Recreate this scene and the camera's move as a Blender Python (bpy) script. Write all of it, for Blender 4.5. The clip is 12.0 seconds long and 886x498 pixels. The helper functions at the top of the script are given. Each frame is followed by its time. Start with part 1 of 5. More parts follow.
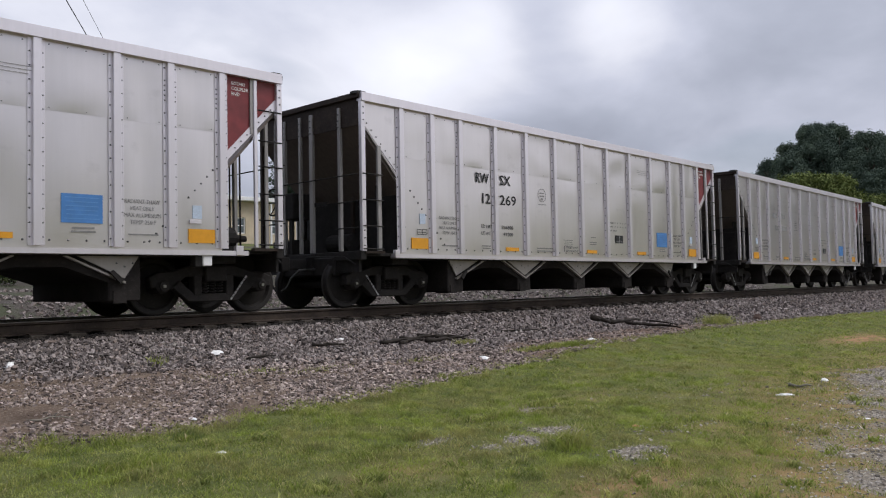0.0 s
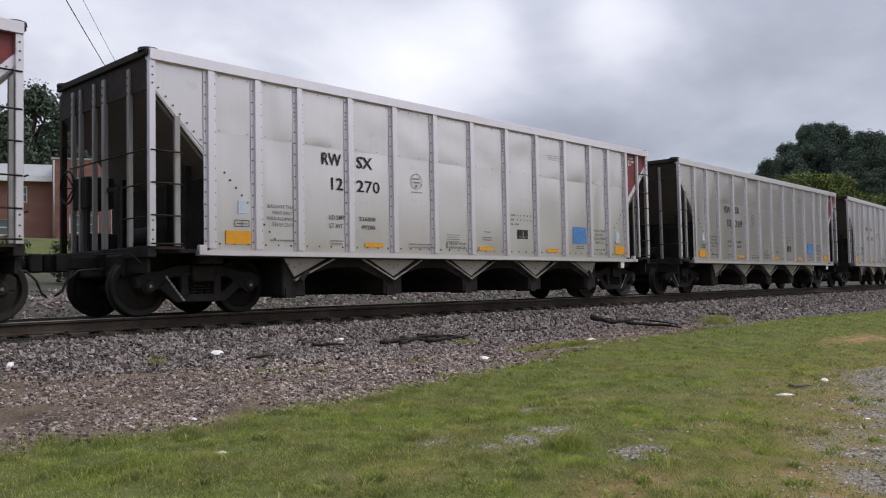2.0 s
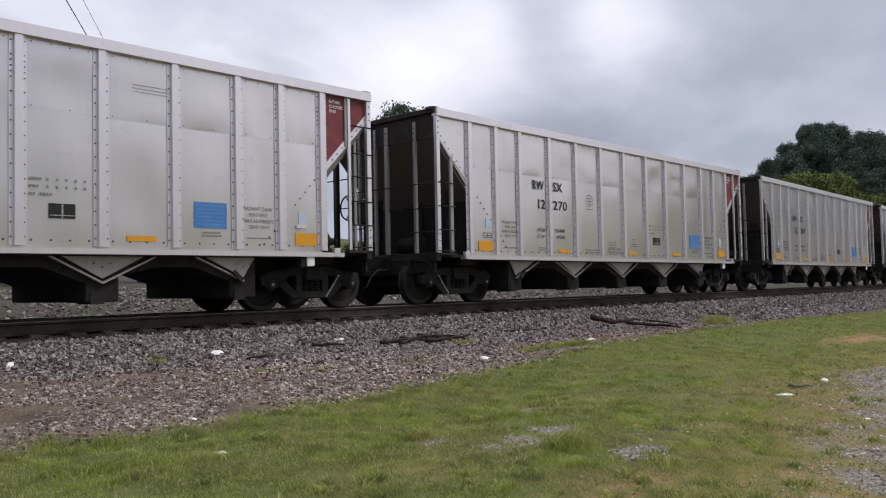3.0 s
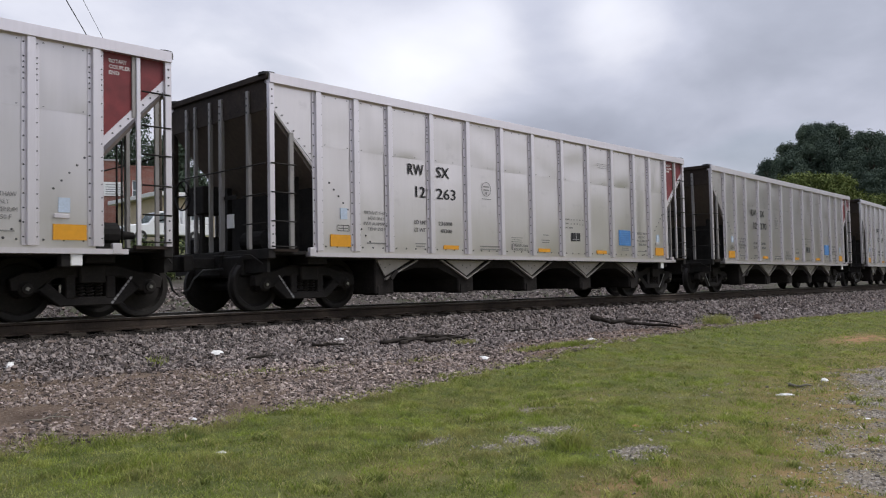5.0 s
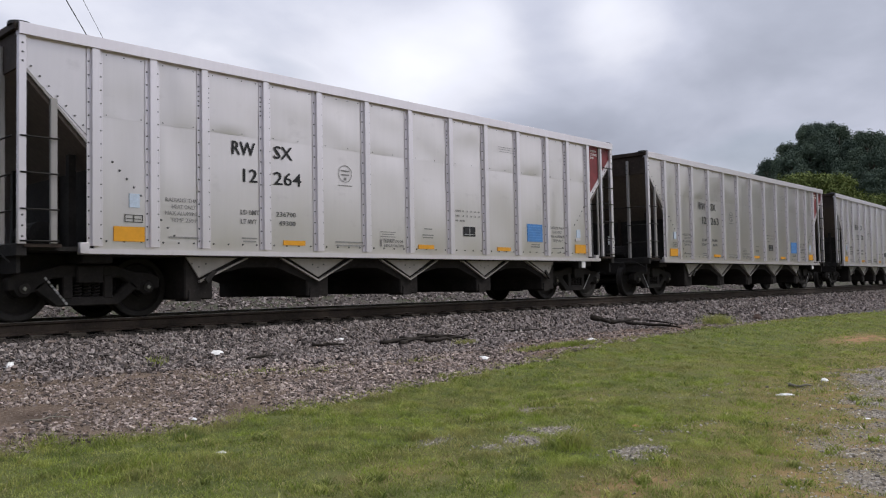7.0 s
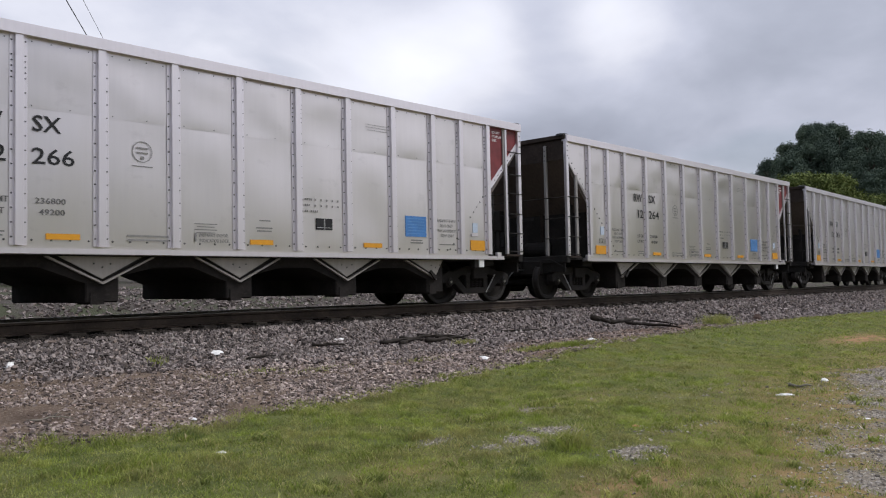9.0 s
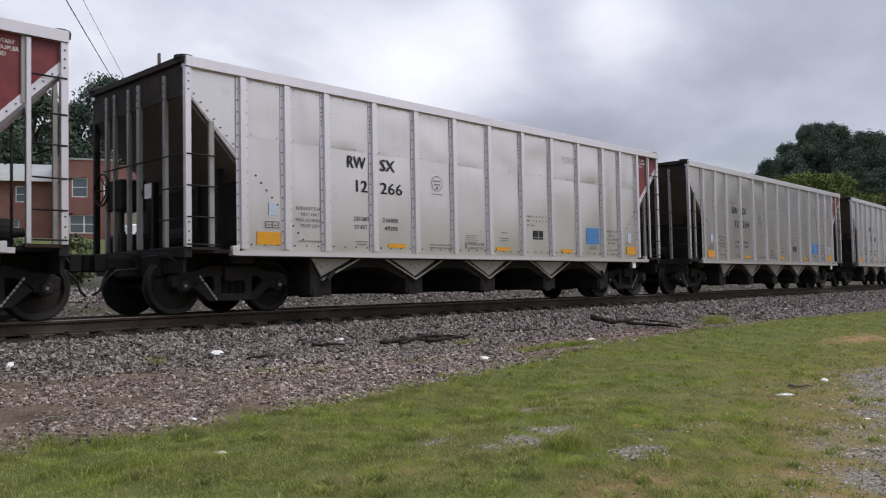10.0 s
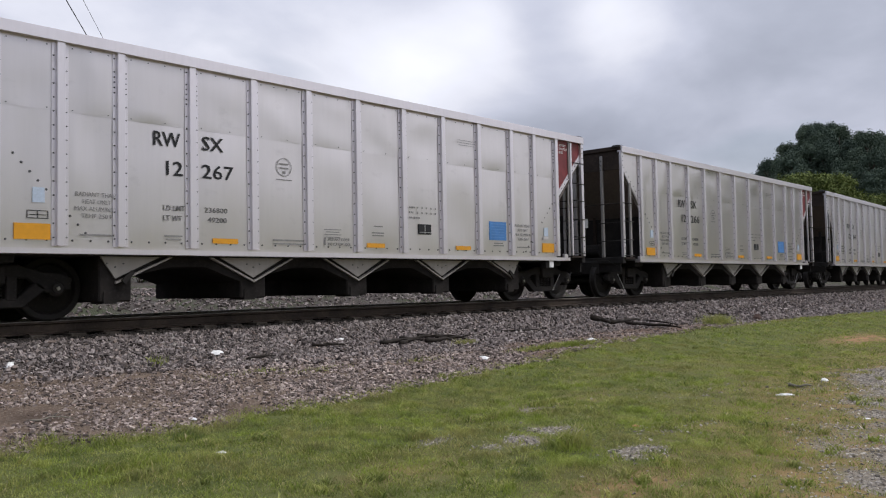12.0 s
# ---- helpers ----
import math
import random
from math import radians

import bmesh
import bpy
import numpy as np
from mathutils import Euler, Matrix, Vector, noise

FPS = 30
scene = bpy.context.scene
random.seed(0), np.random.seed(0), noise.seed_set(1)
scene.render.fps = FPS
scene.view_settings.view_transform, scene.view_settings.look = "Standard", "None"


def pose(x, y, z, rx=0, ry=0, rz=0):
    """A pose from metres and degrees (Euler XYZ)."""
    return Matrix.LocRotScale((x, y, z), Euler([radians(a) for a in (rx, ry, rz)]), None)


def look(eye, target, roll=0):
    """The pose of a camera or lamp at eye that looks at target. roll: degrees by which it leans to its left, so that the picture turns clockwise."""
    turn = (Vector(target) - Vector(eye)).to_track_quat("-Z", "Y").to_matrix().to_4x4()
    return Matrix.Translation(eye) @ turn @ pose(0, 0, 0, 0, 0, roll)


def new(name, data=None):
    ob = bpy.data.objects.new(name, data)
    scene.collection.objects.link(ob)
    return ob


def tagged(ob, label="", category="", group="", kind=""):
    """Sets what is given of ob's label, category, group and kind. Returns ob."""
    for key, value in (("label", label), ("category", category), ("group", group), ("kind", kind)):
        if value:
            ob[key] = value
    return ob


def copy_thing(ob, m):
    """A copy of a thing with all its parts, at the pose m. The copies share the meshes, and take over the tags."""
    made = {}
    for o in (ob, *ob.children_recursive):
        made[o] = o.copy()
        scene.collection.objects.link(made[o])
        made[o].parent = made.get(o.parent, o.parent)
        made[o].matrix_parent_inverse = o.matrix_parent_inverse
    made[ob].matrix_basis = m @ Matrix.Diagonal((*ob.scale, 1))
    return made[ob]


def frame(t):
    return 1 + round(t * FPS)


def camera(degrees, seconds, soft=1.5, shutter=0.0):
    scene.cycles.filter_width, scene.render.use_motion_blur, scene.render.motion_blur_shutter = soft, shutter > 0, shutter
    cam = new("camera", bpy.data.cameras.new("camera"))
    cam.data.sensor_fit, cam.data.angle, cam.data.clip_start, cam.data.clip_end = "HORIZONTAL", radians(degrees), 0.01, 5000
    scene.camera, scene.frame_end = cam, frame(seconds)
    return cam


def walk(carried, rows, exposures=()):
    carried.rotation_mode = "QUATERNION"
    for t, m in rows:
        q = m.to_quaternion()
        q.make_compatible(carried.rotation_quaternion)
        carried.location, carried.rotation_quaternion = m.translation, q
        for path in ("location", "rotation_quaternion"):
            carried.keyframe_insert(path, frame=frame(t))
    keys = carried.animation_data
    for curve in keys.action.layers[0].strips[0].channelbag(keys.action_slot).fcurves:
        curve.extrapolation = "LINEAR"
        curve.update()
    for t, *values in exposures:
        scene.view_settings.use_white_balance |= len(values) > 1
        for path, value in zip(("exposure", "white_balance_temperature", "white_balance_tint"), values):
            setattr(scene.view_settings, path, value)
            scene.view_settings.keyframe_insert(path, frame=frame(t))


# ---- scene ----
# ---------- camera ----------
cam = camera(56.54, 12.0, soft=1.1, shutter=0.07)
EYE = Vector((0.0, -11.338, 0.402))
YAW, PITCH = radians(46.687), radians(2.421)
AIM = EYE + 20 * Vector((math.sin(YAW) * math.cos(PITCH), math.cos(YAW) * math.cos(PITCH), math.sin(PITCH)))
walk(cam, [(0.0, look(EYE, AIM, -1.254)), (12.0, look(EYE, AIM, -1.254))], [(0.0, 0.0), (12.0, 0.0)])

# ---------- world and sun ----------
SUN_AZ, SUN_EL = radians(140), radians(52)


def build_world():
    w = bpy.data.worlds.new("sky")
    scene.world = w
    w.use_nodes = True
    nt = w.node_tree
    nt.nodes.clear()
    N, K = nt.nodes.new, nt.links.new
    out, bg = N("ShaderNodeOutputWorld"), N("ShaderNodeBackground")
    sky = N("ShaderNodeTexSky")
    sky.sky_type, sky.sun_disc = "NISHITA", False
    sky.sun_elevation, sky.sun_rotation = SUN_EL, SUN_AZ
    sky.dust_density = 3.0
    blue = N("ShaderNodeMix")
    blue.data_type, blue.blend_type = "RGBA", "MULTIPLY"
    blue.inputs[0].default_value = 1.0
    blue.inputs[7].default_value = (0.11, 0.11, 0.11, 1)
    K(sky.outputs[0], blue.inputs[6])
    tc = N("ShaderNodeTexCoord")
    sep = N("ShaderNodeSeparateXYZ")
    K(tc.outputs["Generated"], sep.inputs[0])

    def m(op, a, b=None, c=None):
        n = N("ShaderNodeMath")
        n.operation = op
        for k, v in enumerate((a, b, c)):
            if v is None:
                continue
            if isinstance(v, (int, float)):
                n.inputs[k].default_value = v
            else:
                K(v, n.inputs[k])
        return n.outputs[0]

    # cloud deck: the direction is carried onto a flat layer overhead
    zz = m("MAXIMUM", m("ADD", sep.outputs[2], 0.34), 0.05)
    px, py = m("DIVIDE", sep.outputs[0], zz), m("DIVIDE", sep.outputs[1], zz)
    comb = N("ShaderNodeCombineXYZ")
    K(px, comb.inputs[0]), K(py, comb.inputs[1])

    def fog(scale, detail, off, rough=0.5):
        mp = N("ShaderNodeMapping")
        mp.inputs["Location"].default_value = off
        K(comb.outputs[0], mp.inputs[0])
        n = N("ShaderNodeTexNoise")
        n.inputs["Scale"].default_value, n.inputs["Detail"].default_value, n.inputs["Roughness"].default_value = scale, detail, rough
        n.inputs["Distortion"].default_value = 0.25
        K(mp.outputs[0], n.inputs["Vector"])
        return n.outputs["Fac"]

    big, mid = fog(0.85, 5, (3.1, 1.4, 0)), fog(2.6, 6, (0.3, 5.2, 0), 0.55)
    tone = m("ADD", m("MULTIPLY", big, 0.72), m("MULTIPLY", mid, 0.28))

    def glow(direction, width, power):
        # places of the deck that are brighter, or darker where power is negative
        d = Vector(direction).normalized()
        dot = N("ShaderNodeVectorMath")
        dot.operation = "DOT_PRODUCT"
        dot.inputs[1].default_value = d
        K(tc.outputs["Generated"], dot.inputs[0])
        x = m("DIVIDE", m("SUBTRACT", 1.0, dot.outputs["Value"]), width * width * 0.5)
        return m("MULTIPLY", m("EXPONENT", m("MULTIPLY", x, -1.0)), power)

    for d, wd, pw in SKY_PATCHES:
        tone = m("ADD", tone, glow(d, wd, pw))
    ramp = N("ShaderNodeValToRGB")
    e = ramp.color_ramp.elements
    e[0].position, e[0].color = 0.34, (0.355, 0.38, 0.47, 1)
    e[1].position, e[1].color = 0.80, (1.06, 1.08, 1.20, 1)
    for pos, col in ((0.46, (0.49, 0.523, 0.636, 1)), (0.56, (0.645, 0.676, 0.81, 1)), (0.66, (0.865, 0.885, 1.0, 1))):
        k = ramp.color_ramp.elements.new(pos)
        k.color = col
    K(tone, ramp.inputs[0])
    gap = N("ShaderNodeMapRange")
    gap.inputs[1].default_value, gap.inputs[2].default_value = 0.60, 0.72
    gap.inputs[3].default_value, gap.inputs[4].default_value = 0.0, 0.35
    K(fog(1.7, 4, (7.7, 2.9, 0)), gap.inputs[0])
    mix = N("ShaderNodeMix")
    mix.data_type = "RGBA"
    K(gap.outputs[0], mix.inputs[0]), K(ramp.outputs[0], mix.inputs[6]), K(blue.outputs[2], mix.inputs[7])
    K(mix.outputs[2], bg.inputs[0])
    # an overcast deck is brightest overhead
    up = m("POWER", m("MAXIMUM", sep.outputs[2], 0.0), 2.2)
    K(m("ADD", 0.86, m("MULTIPLY", up, 1.45)), bg.inputs[1])
    K(bg.outputs[0], out.inputs[0])


# directions of the brighter and darker places (x, y, z), their width and strength
SKY_PATCHES = [((0.667, 0.71, 0.225), 0.10, 0.19), ((0.69, 0.68, 0.257), 0.07, 0.10), ((0.737, 0.609, 0.292), 0.055, 0.13), ((0.819, 0.492, 0.295), 0.065, 0.16),
        ((0.40, 0.87, 0.27), 0.20, 0.10), ((0.608, 0.73, 0.312), 0.09, -0.07), ((0.766, 0.564, 0.307), 0.05, -0.08), ((0.92, 0.33, 0.22), 0.22, -0.07),
        # the last four lie out of view, added to brighten and darken the cars
        ((0.909, 0.397, 0.129), 0.12, 0.05), ((0.80, -0.55, 0.24), 0.40, 0.16), ((0.22, -0.95, 0.16), 0.36, -0.12), ((0.5, -0.6, 0.8), 0.6, 0.20), ((-0.9, 0.1, 0.3), 0.8, -0.12)]
build_world()
sun = new("sun", bpy.data.lights.new("sun", "SUN"))
sun.data.energy, sun.data.angle, sun.data.color = 1.45, radians(25), (1.0, 0.96, 0.9)
sun.matrix_world = look((math.sin(SUN_AZ) * 30, math.cos(SUN_AZ) * 30, 30 * math.tan(SUN_EL)), (0, 0, 0))

# ---------- materials ----------


class Mat:
    """A small node builder round one Principled shader."""

    def __init__(self, name, rough=0.6, metal=0.0, spec=0.5):
        self.mat = bpy.data.materials.new(name)
        self.mat.use_nodes = True
        self.nt = self.mat.node_tree
        self.b = self.nt.nodes["Principled BSDF"]
        self.b.inputs["Roughness"].default_value = rough
        self.b.inputs["Metallic"].default_value = metal
        self.b.inputs["Specular IOR Level"].default_value = spec
        self.tc = self.nt.nodes.new("ShaderNodeTexCoord")

    def n(self, kind):
        return self.nt.nodes.new(kind)

    def k(self, a, b):
        self.nt.links.new(a, b)

    def noise(self, scale, detail=4, rough=0.55, stretch=(1, 1, 1), off=(0, 0, 0), space="Object"):
        mp = self.n("ShaderNodeMapping")
        mp.inputs["Scale"].default_value, mp.inputs["Location"].default_value = stretch, off
        self.k(self.tc.outputs[space], mp.inputs[0])
        t = self.n("ShaderNodeTexNoise")
        t.inputs["Scale"].default_value, t.inputs["Detail"].default_value, t.inputs["Roughness"].default_value = scale, detail, rough
        self.k(mp.outputs[0], t.inputs["Vector"])
        return t.outputs["Fac"]

    def ramp(self, fac, stops):
        r = self.n("ShaderNodeValToRGB")
        e = r.color_ramp.elements
        while len(e) < len(stops):
            e.new(0.5)
        for el, (p, c) in zip(e, stops):
            el.position, el.color = p, (*c, 1) if len(c) == 3 else c
        self.k(fac, r.inputs[0])
        return r.outputs[0]

    def mix(self, fac, a, b, mode="MIX"):
        m = self.n("ShaderNodeMix")
        m.data_type, m.blend_type = "RGBA", mode
        for sock, v in ((m.inputs[0], fac), (m.inputs[6], a), (m.inputs[7], b)):
            if isinstance(v, (int, float)):
                sock.default_value = v
            elif isinstance(v, tuple):
                sock.default_value = (*v, 1)
            else:
                self.k(v, sock)
        return m.outputs[2]

    def math(self, op, a, b=0.0, clamp=False):
        m = self.n("ShaderNodeMath")
        m.operation, m.use_clamp = op, clamp
        for sock, v in zip(m.inputs, (a, b)):
            if isinstance(v, (int, float)):
                sock.default_value = v
            else:
                self.k(v, sock)
        return m.outputs[0]

    def span(self, v, a, b, lo=0.0, hi=1.0):
        r = self.n("ShaderNodeMapRange")
        for sock, x in zip(r.inputs[1:5], (a, b, lo, hi)):
            sock.default_value = x
        self.k(v, r.inputs[0])
        return r.outputs[0]

    def color(self, c):
        if isinstance(c, tuple):
            self.b.inputs["Base Color"].default_value = (*c, 1)
        else:
            self.k(c, self.b.inputs["Base Color"])
        return self

    def bump(self, h, strength=0.3, dist=0.02):
        b = self.n("ShaderNodeBump")
        b.inputs["Strength"].default_value, b.inputs["Distance"].default_value = strength, dist
        self.k(h, b.inputs["Height"])
        self.k(b.outputs[0], self.b.inputs["Normal"])
        return self

    def rough(self, v):
        self.k(v, self.b.inputs["Roughness"])
        return self

    def rnd(self):
        return self.n("ShaderNodeObjectInfo").outputs["Random"]

    def island(self):
        return self.n("ShaderNodeNewGeometry").outputs["Random Per Island"]


def simple(name, col, rough=0.6, metal=0.0, vary=0.15, scale=6.0, bump=0.1):
    m = Mat(name, rough, metal)
    a, b = tuple(x * (1 - vary) for x in col), tuple(min(1, x * (1 + vary)) for x in col)
    f = m.noise(scale, 6, 0.6)
    m.color(m.ramp(f, [(0.3, a), (0.7, b)]))
    if bump:
        m.bump(m.noise(scale * 8, 3), bump, 0.01)
    return m.mat


def make_aluminium(name, base, streak=0.035, rough=0.28, metal=0.86):
    m = Mat(name, rough, metal)
    grain = m.noise(2.2, 5, 0.6, (7, 7, 0.45))
    blot = m.noise(0.9, 3, 0.5)
    lo, hi = tuple(x * (1 - streak) for x in base), tuple(min(1, x * (1 + streak * 0.6)) for x in base)
    c = m.ramp(grain, [(0.25, lo), (0.75, hi)])
    c = m.mix(m.span(blot, 0.1, 0.9, 0.0, 0.42), c, (base[0] * 0.78, base[1] * 0.76, base[2] * 0.72))
    smudge = m.noise(1.9, 5, 0.6, (1, 1, 1.5), (4, 0, 9))
    c = m.mix(m.span(smudge, 0.60, 0.74, 0, 0.30), c, (base[0] * 0.55, base[1] * 0.53, base[2] * 0.52))
    speck = m.noise(38, 2, 0.5)
    c = m.mix(m.span(speck, 0.70, 0.78, 0, 0.08), c, (0.25, 0.24, 0.23))
    # each car has weathered a little differently
    c = m.mix(m.span(m.rnd(), 0, 1, 0.0, 0.10), c, (0.40, 0.38, 0.35))
    m.color(c)
    return m.mat


ALU = make_aluminium("aluminium_sheet", (0.745, 0.705, 0.705))
ALU_UP = make_aluminium("aluminium_upper_sheet", (0.705, 0.668, 0.664))
ALU_RIB = make_aluminium("aluminium_extrusion", (0.80, 0.76, 0.80), 0.06, 0.36, 0.75)
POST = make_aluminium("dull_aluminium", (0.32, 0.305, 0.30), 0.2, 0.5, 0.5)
# dusty, with the shade under the sill darkened into the gusset colour
GUSSET = make_aluminium("shaded_dusty_aluminium", (0.36, 0.335, 0.315), 0.15, 0.5, 0.5)
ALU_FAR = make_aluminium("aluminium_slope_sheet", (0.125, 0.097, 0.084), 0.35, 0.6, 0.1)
RIVET = simple("rivet_steel", (0.10, 0.098, 0.10), 0.5, 0.6, 0.2, 20, 0)


def dusty(name, dark, dust, rough=0.75):
    m = Mat(name, rough, 0.0, 0.22)
    f = m.noise(3.0, 7, 0.65)
    c = m.ramp(f, [(0.35, dark), (0.72, dust)])
    c = m.mix(m.span(m.noise(24, 4), 0.55, 0.8, 0, 0.5), c, tuple(x * 1.6 for x in dust))
    m.color(c).bump(m.noise(18, 5), 0.25, 0.015)
    return m.mat


STEEL = dusty("grimy_steel", (0.013, 0.0118, 0.0112), (0.028, 0.0248, 0.0228))
TRUCK = dusty("cast_truck_steel", (0.0145, 0.0127, 0.012), (0.031, 0.027, 0.0248))
WHEEL = dusty("wheel_steel", (0.0145, 0.0127, 0.0118), (0.029, 0.0255, 0.023), 0.65)
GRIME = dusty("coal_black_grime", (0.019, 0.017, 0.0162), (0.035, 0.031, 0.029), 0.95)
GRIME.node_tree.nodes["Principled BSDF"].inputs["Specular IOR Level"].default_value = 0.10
MARK = simple("worn_white_mark", (0.36, 0.355, 0.35), 0.8, 0, 0.4, 30, 0)
TREAD = simple("polished_tread", (0.35, 0.34, 0.33), 0.3, 1.0, 0.15, 20, 0)
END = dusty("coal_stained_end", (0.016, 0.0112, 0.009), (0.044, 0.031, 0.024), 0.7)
RED = simple("red_paint", (0.17, 0.022, 0.026), 0.5, 0, 0.22, 5, 0.05)
ORANGE = simple("yellow_reflector", (0.66, 0.30, 0.014), 0.4, 0, 0.08, 9, 0)
BLUE = simple("blue_board", (0.055, 0.19, 0.46), 0.5, 0, 0.15, 6, 0)
BLUELINE = simple("blue_print", (0.12, 0.29, 0.56), 0.5, 0, 0.1, 6, 0)
PALEBLUE = simple("pale_blue_sticker", (0.46, 0.54, 0.65), 0.5, 0, 0.12, 30, 0)
INK = simple("black_lettering", (0.018, 0.018, 0.02), 0.45, 0, 0.3, 12, 0)
INK.node_tree.nodes["Principled BSDF"].inputs["Specular IOR Level"].default_value = 0.3
FAINT = simple("worn_lettering", (0.22, 0.215, 0.21), 0.6, 0, 0.3, 15, 0)
WHITE = simple("white_paint", (0.78, 0.78, 0.77), 0.5, 0, 0.08, 6, 0.03)
RUBBER = simple("black_rubber", (0.02, 0.02, 0.02), 0.7, 0, 0.3, 12, 0.1)

# ---------- mesh helpers ----------


class Shape:
    """Collects corners and faces of one mesh."""

    def __init__(self):
        self.v, self.f, self.smooth = [], [], []

    def add(self, verts, faces, smooth=False):
        o = len(self.v)
        self.v += [tuple(p) for p in verts]
        self.f += [tuple(o + i for i in f) for f in faces]
        self.smooth += [smooth] * len(faces)
        return self

    def box(self, x0, x1, y0, y1, z0, z1):
        v = [(x, y, z) for x in (x0, x1) for y in (y0, y1) for z in (z0, z1)]
        return self.add(v, [(0, 1, 3, 2), (4, 6, 7, 5), (0, 4, 5, 1), (2, 3, 7, 6), (0, 2, 6, 4), (1, 5, 7, 3)])

    def prism(self, poly, axis, a, b):
        """poly: corners in the two other axes, in order; drawn from a to b along the axis."""
        def at(p, s):
            return {"x": (s, p[0], p[1]), "y": (p[0], s, p[1]), "z": (p[0], p[1], s)}[axis]
        n = len(poly)
        v = [at(p, a) for p in poly] + [at(p, b) for p in poly]
        f = [tuple(range(n)), tuple(range(2 * n - 1, n - 1, -1))]
        f += [(i, n + i, n + (i + 1) % n, (i + 1) % n) for i in range(n)]
        return self.add(v, f)

    def tube(self, pts, r, sides=6):
        pts = [Vector(p) for p in pts]
        rings = []
        for i, p in enumerate(pts):
            d = (pts[min(i + 1, len(pts) - 1)] - pts[max(i - 1, 0)]).normalized()
            a = d.cross(Vector((0, 0, 1)) if abs(d.z) < 0.9 else Vector((1, 0, 0))).normalized()
            b = d.cross(a)
            rr = r[i] if isinstance(r, (list, tuple)) else r
            rings.append([p + rr * (math.cos(2 * math.pi * k / sides) * a + math.sin(2 * math.pi * k / sides) * b) for k in range(sides)])
        v = [q for ring in rings for q in ring]
        f = [(i * sides + k, i * sides + (k + 1) % sides, (i + 1) * sides + (k + 1) % sides, (i + 1) * sides + k)
             for i in range(len(pts) - 1) for k in range(sides)]
        f += [tuple(range(sides))[::-1], tuple((len(pts) - 1) * sides + k for k in range(sides))]
        return self.add(v, f, True)

    def turned(self, prof, axis, centre, sides=24):
        """prof: (distance along the axis, radius) pairs."""
        v, f = [], []
        for s, r in prof:
            for k in range(sides):
                c, w = r * math.cos(2 * math.pi * k / sides), r * math.sin(2 * math.pi * k / sides)
                d = {"x": (s, c, w), "y": (c, s, w), "z": (c, w, s)}[axis]
                v.append(tuple(Vector(d) + Vector(centre)))
        for i in range(len(prof) - 1):
            for k in range(sides):
                f.append((i * sides + k, (i + 1) * sides + k, (i + 1) * sides + (k + 1) % sides, i * sides + (k + 1) % sides))
        f += [tuple(range(sides)), tuple((len(prof) - 1) * sides + k for k in range(sides))[::-1]]
        return self.add(v, f)

    def stud(self, x, y, z, r=0.014, h=0.012, out=(0, -1, 0)):
        """A rivet head: a low six-sided dome."""
        o = Vector(out)
        a = o.cross(Vector((0, 0, 1)) if abs(o.z) < 0.9 else Vector((1, 0, 0))).normalized()
        b = o.cross(a)
        p = Vector((x, y, z))
        ring = [p + r * (math.cos(k * math.pi / 3) * a + math.sin(k * math.pi / 3) * b) for k in range(6)]
        top = [p + h * o + 0.6 * (q - p) for q in ring]
        return self.add(ring + top, [(k, (k + 1) % 6, 6 + (k + 1) % 6, 6 + k) for k in range(6)] + [tuple(range(6, 12))])

    def mesh(self, name, mats, bevel=0.0):
        me = bpy.data.meshes.new(name)
        me.from_pydata(self.v, [], self.f)
        for m in mats if isinstance(mats, (list, tuple)) else [mats]:
            me.materials.append(m)
        bm = bmesh.new()
        bm.from_mesh(me)
        for face, s in zip(bm.faces, self.smooth):
            face.smooth = s
        if len(bm.faces) < 4000:
            bmesh.ops.recalc_face_normals(bm, faces=bm.faces)
        if bevel:
            sharp = [e for e in bm.edges if len(e.link_faces) == 2 and e.calc_face_angle(0) > 0.6]
            bmesh.ops.bevel(bm, geom=sharp, offset=bevel, segments=1, affect="EDGES", clamp_overlap=True)
        bm.to_mesh(me)
        bm.free()
        return me


def part(name, shape, material, parent, label="", bevel=0.0, at=None, kind=""):
    """Links a shape, or a mesh that is ready, as one object under a thing or a part."""
    me = shape if isinstance(shape, bpy.types.Mesh) else shape.mesh(name, material, bevel)
    ob = new(name, me)
    ob.parent = parent
    if at is not None:
        ob.matrix_basis = at
    return tagged(ob, label, kind=kind)


def thing(name, label, category, m=None, group="", kind=""):
    ob = new(name)
    ob.empty_display_size = 0.2
    if m is not None:
        ob.matrix_basis = m
    return tagged(ob, label, category, group, kind)


def solid(name, shape, material, label, category, m=None, group="", kind="", bevel=0.0):
    me = shape if isinstance(shape, bpy.types.Mesh) else shape.mesh(name, material, bevel)
    ob = new(name, me)
    if m is not None:
        ob.matrix_basis = m
    return tagged(ob, label, category, group, kind)


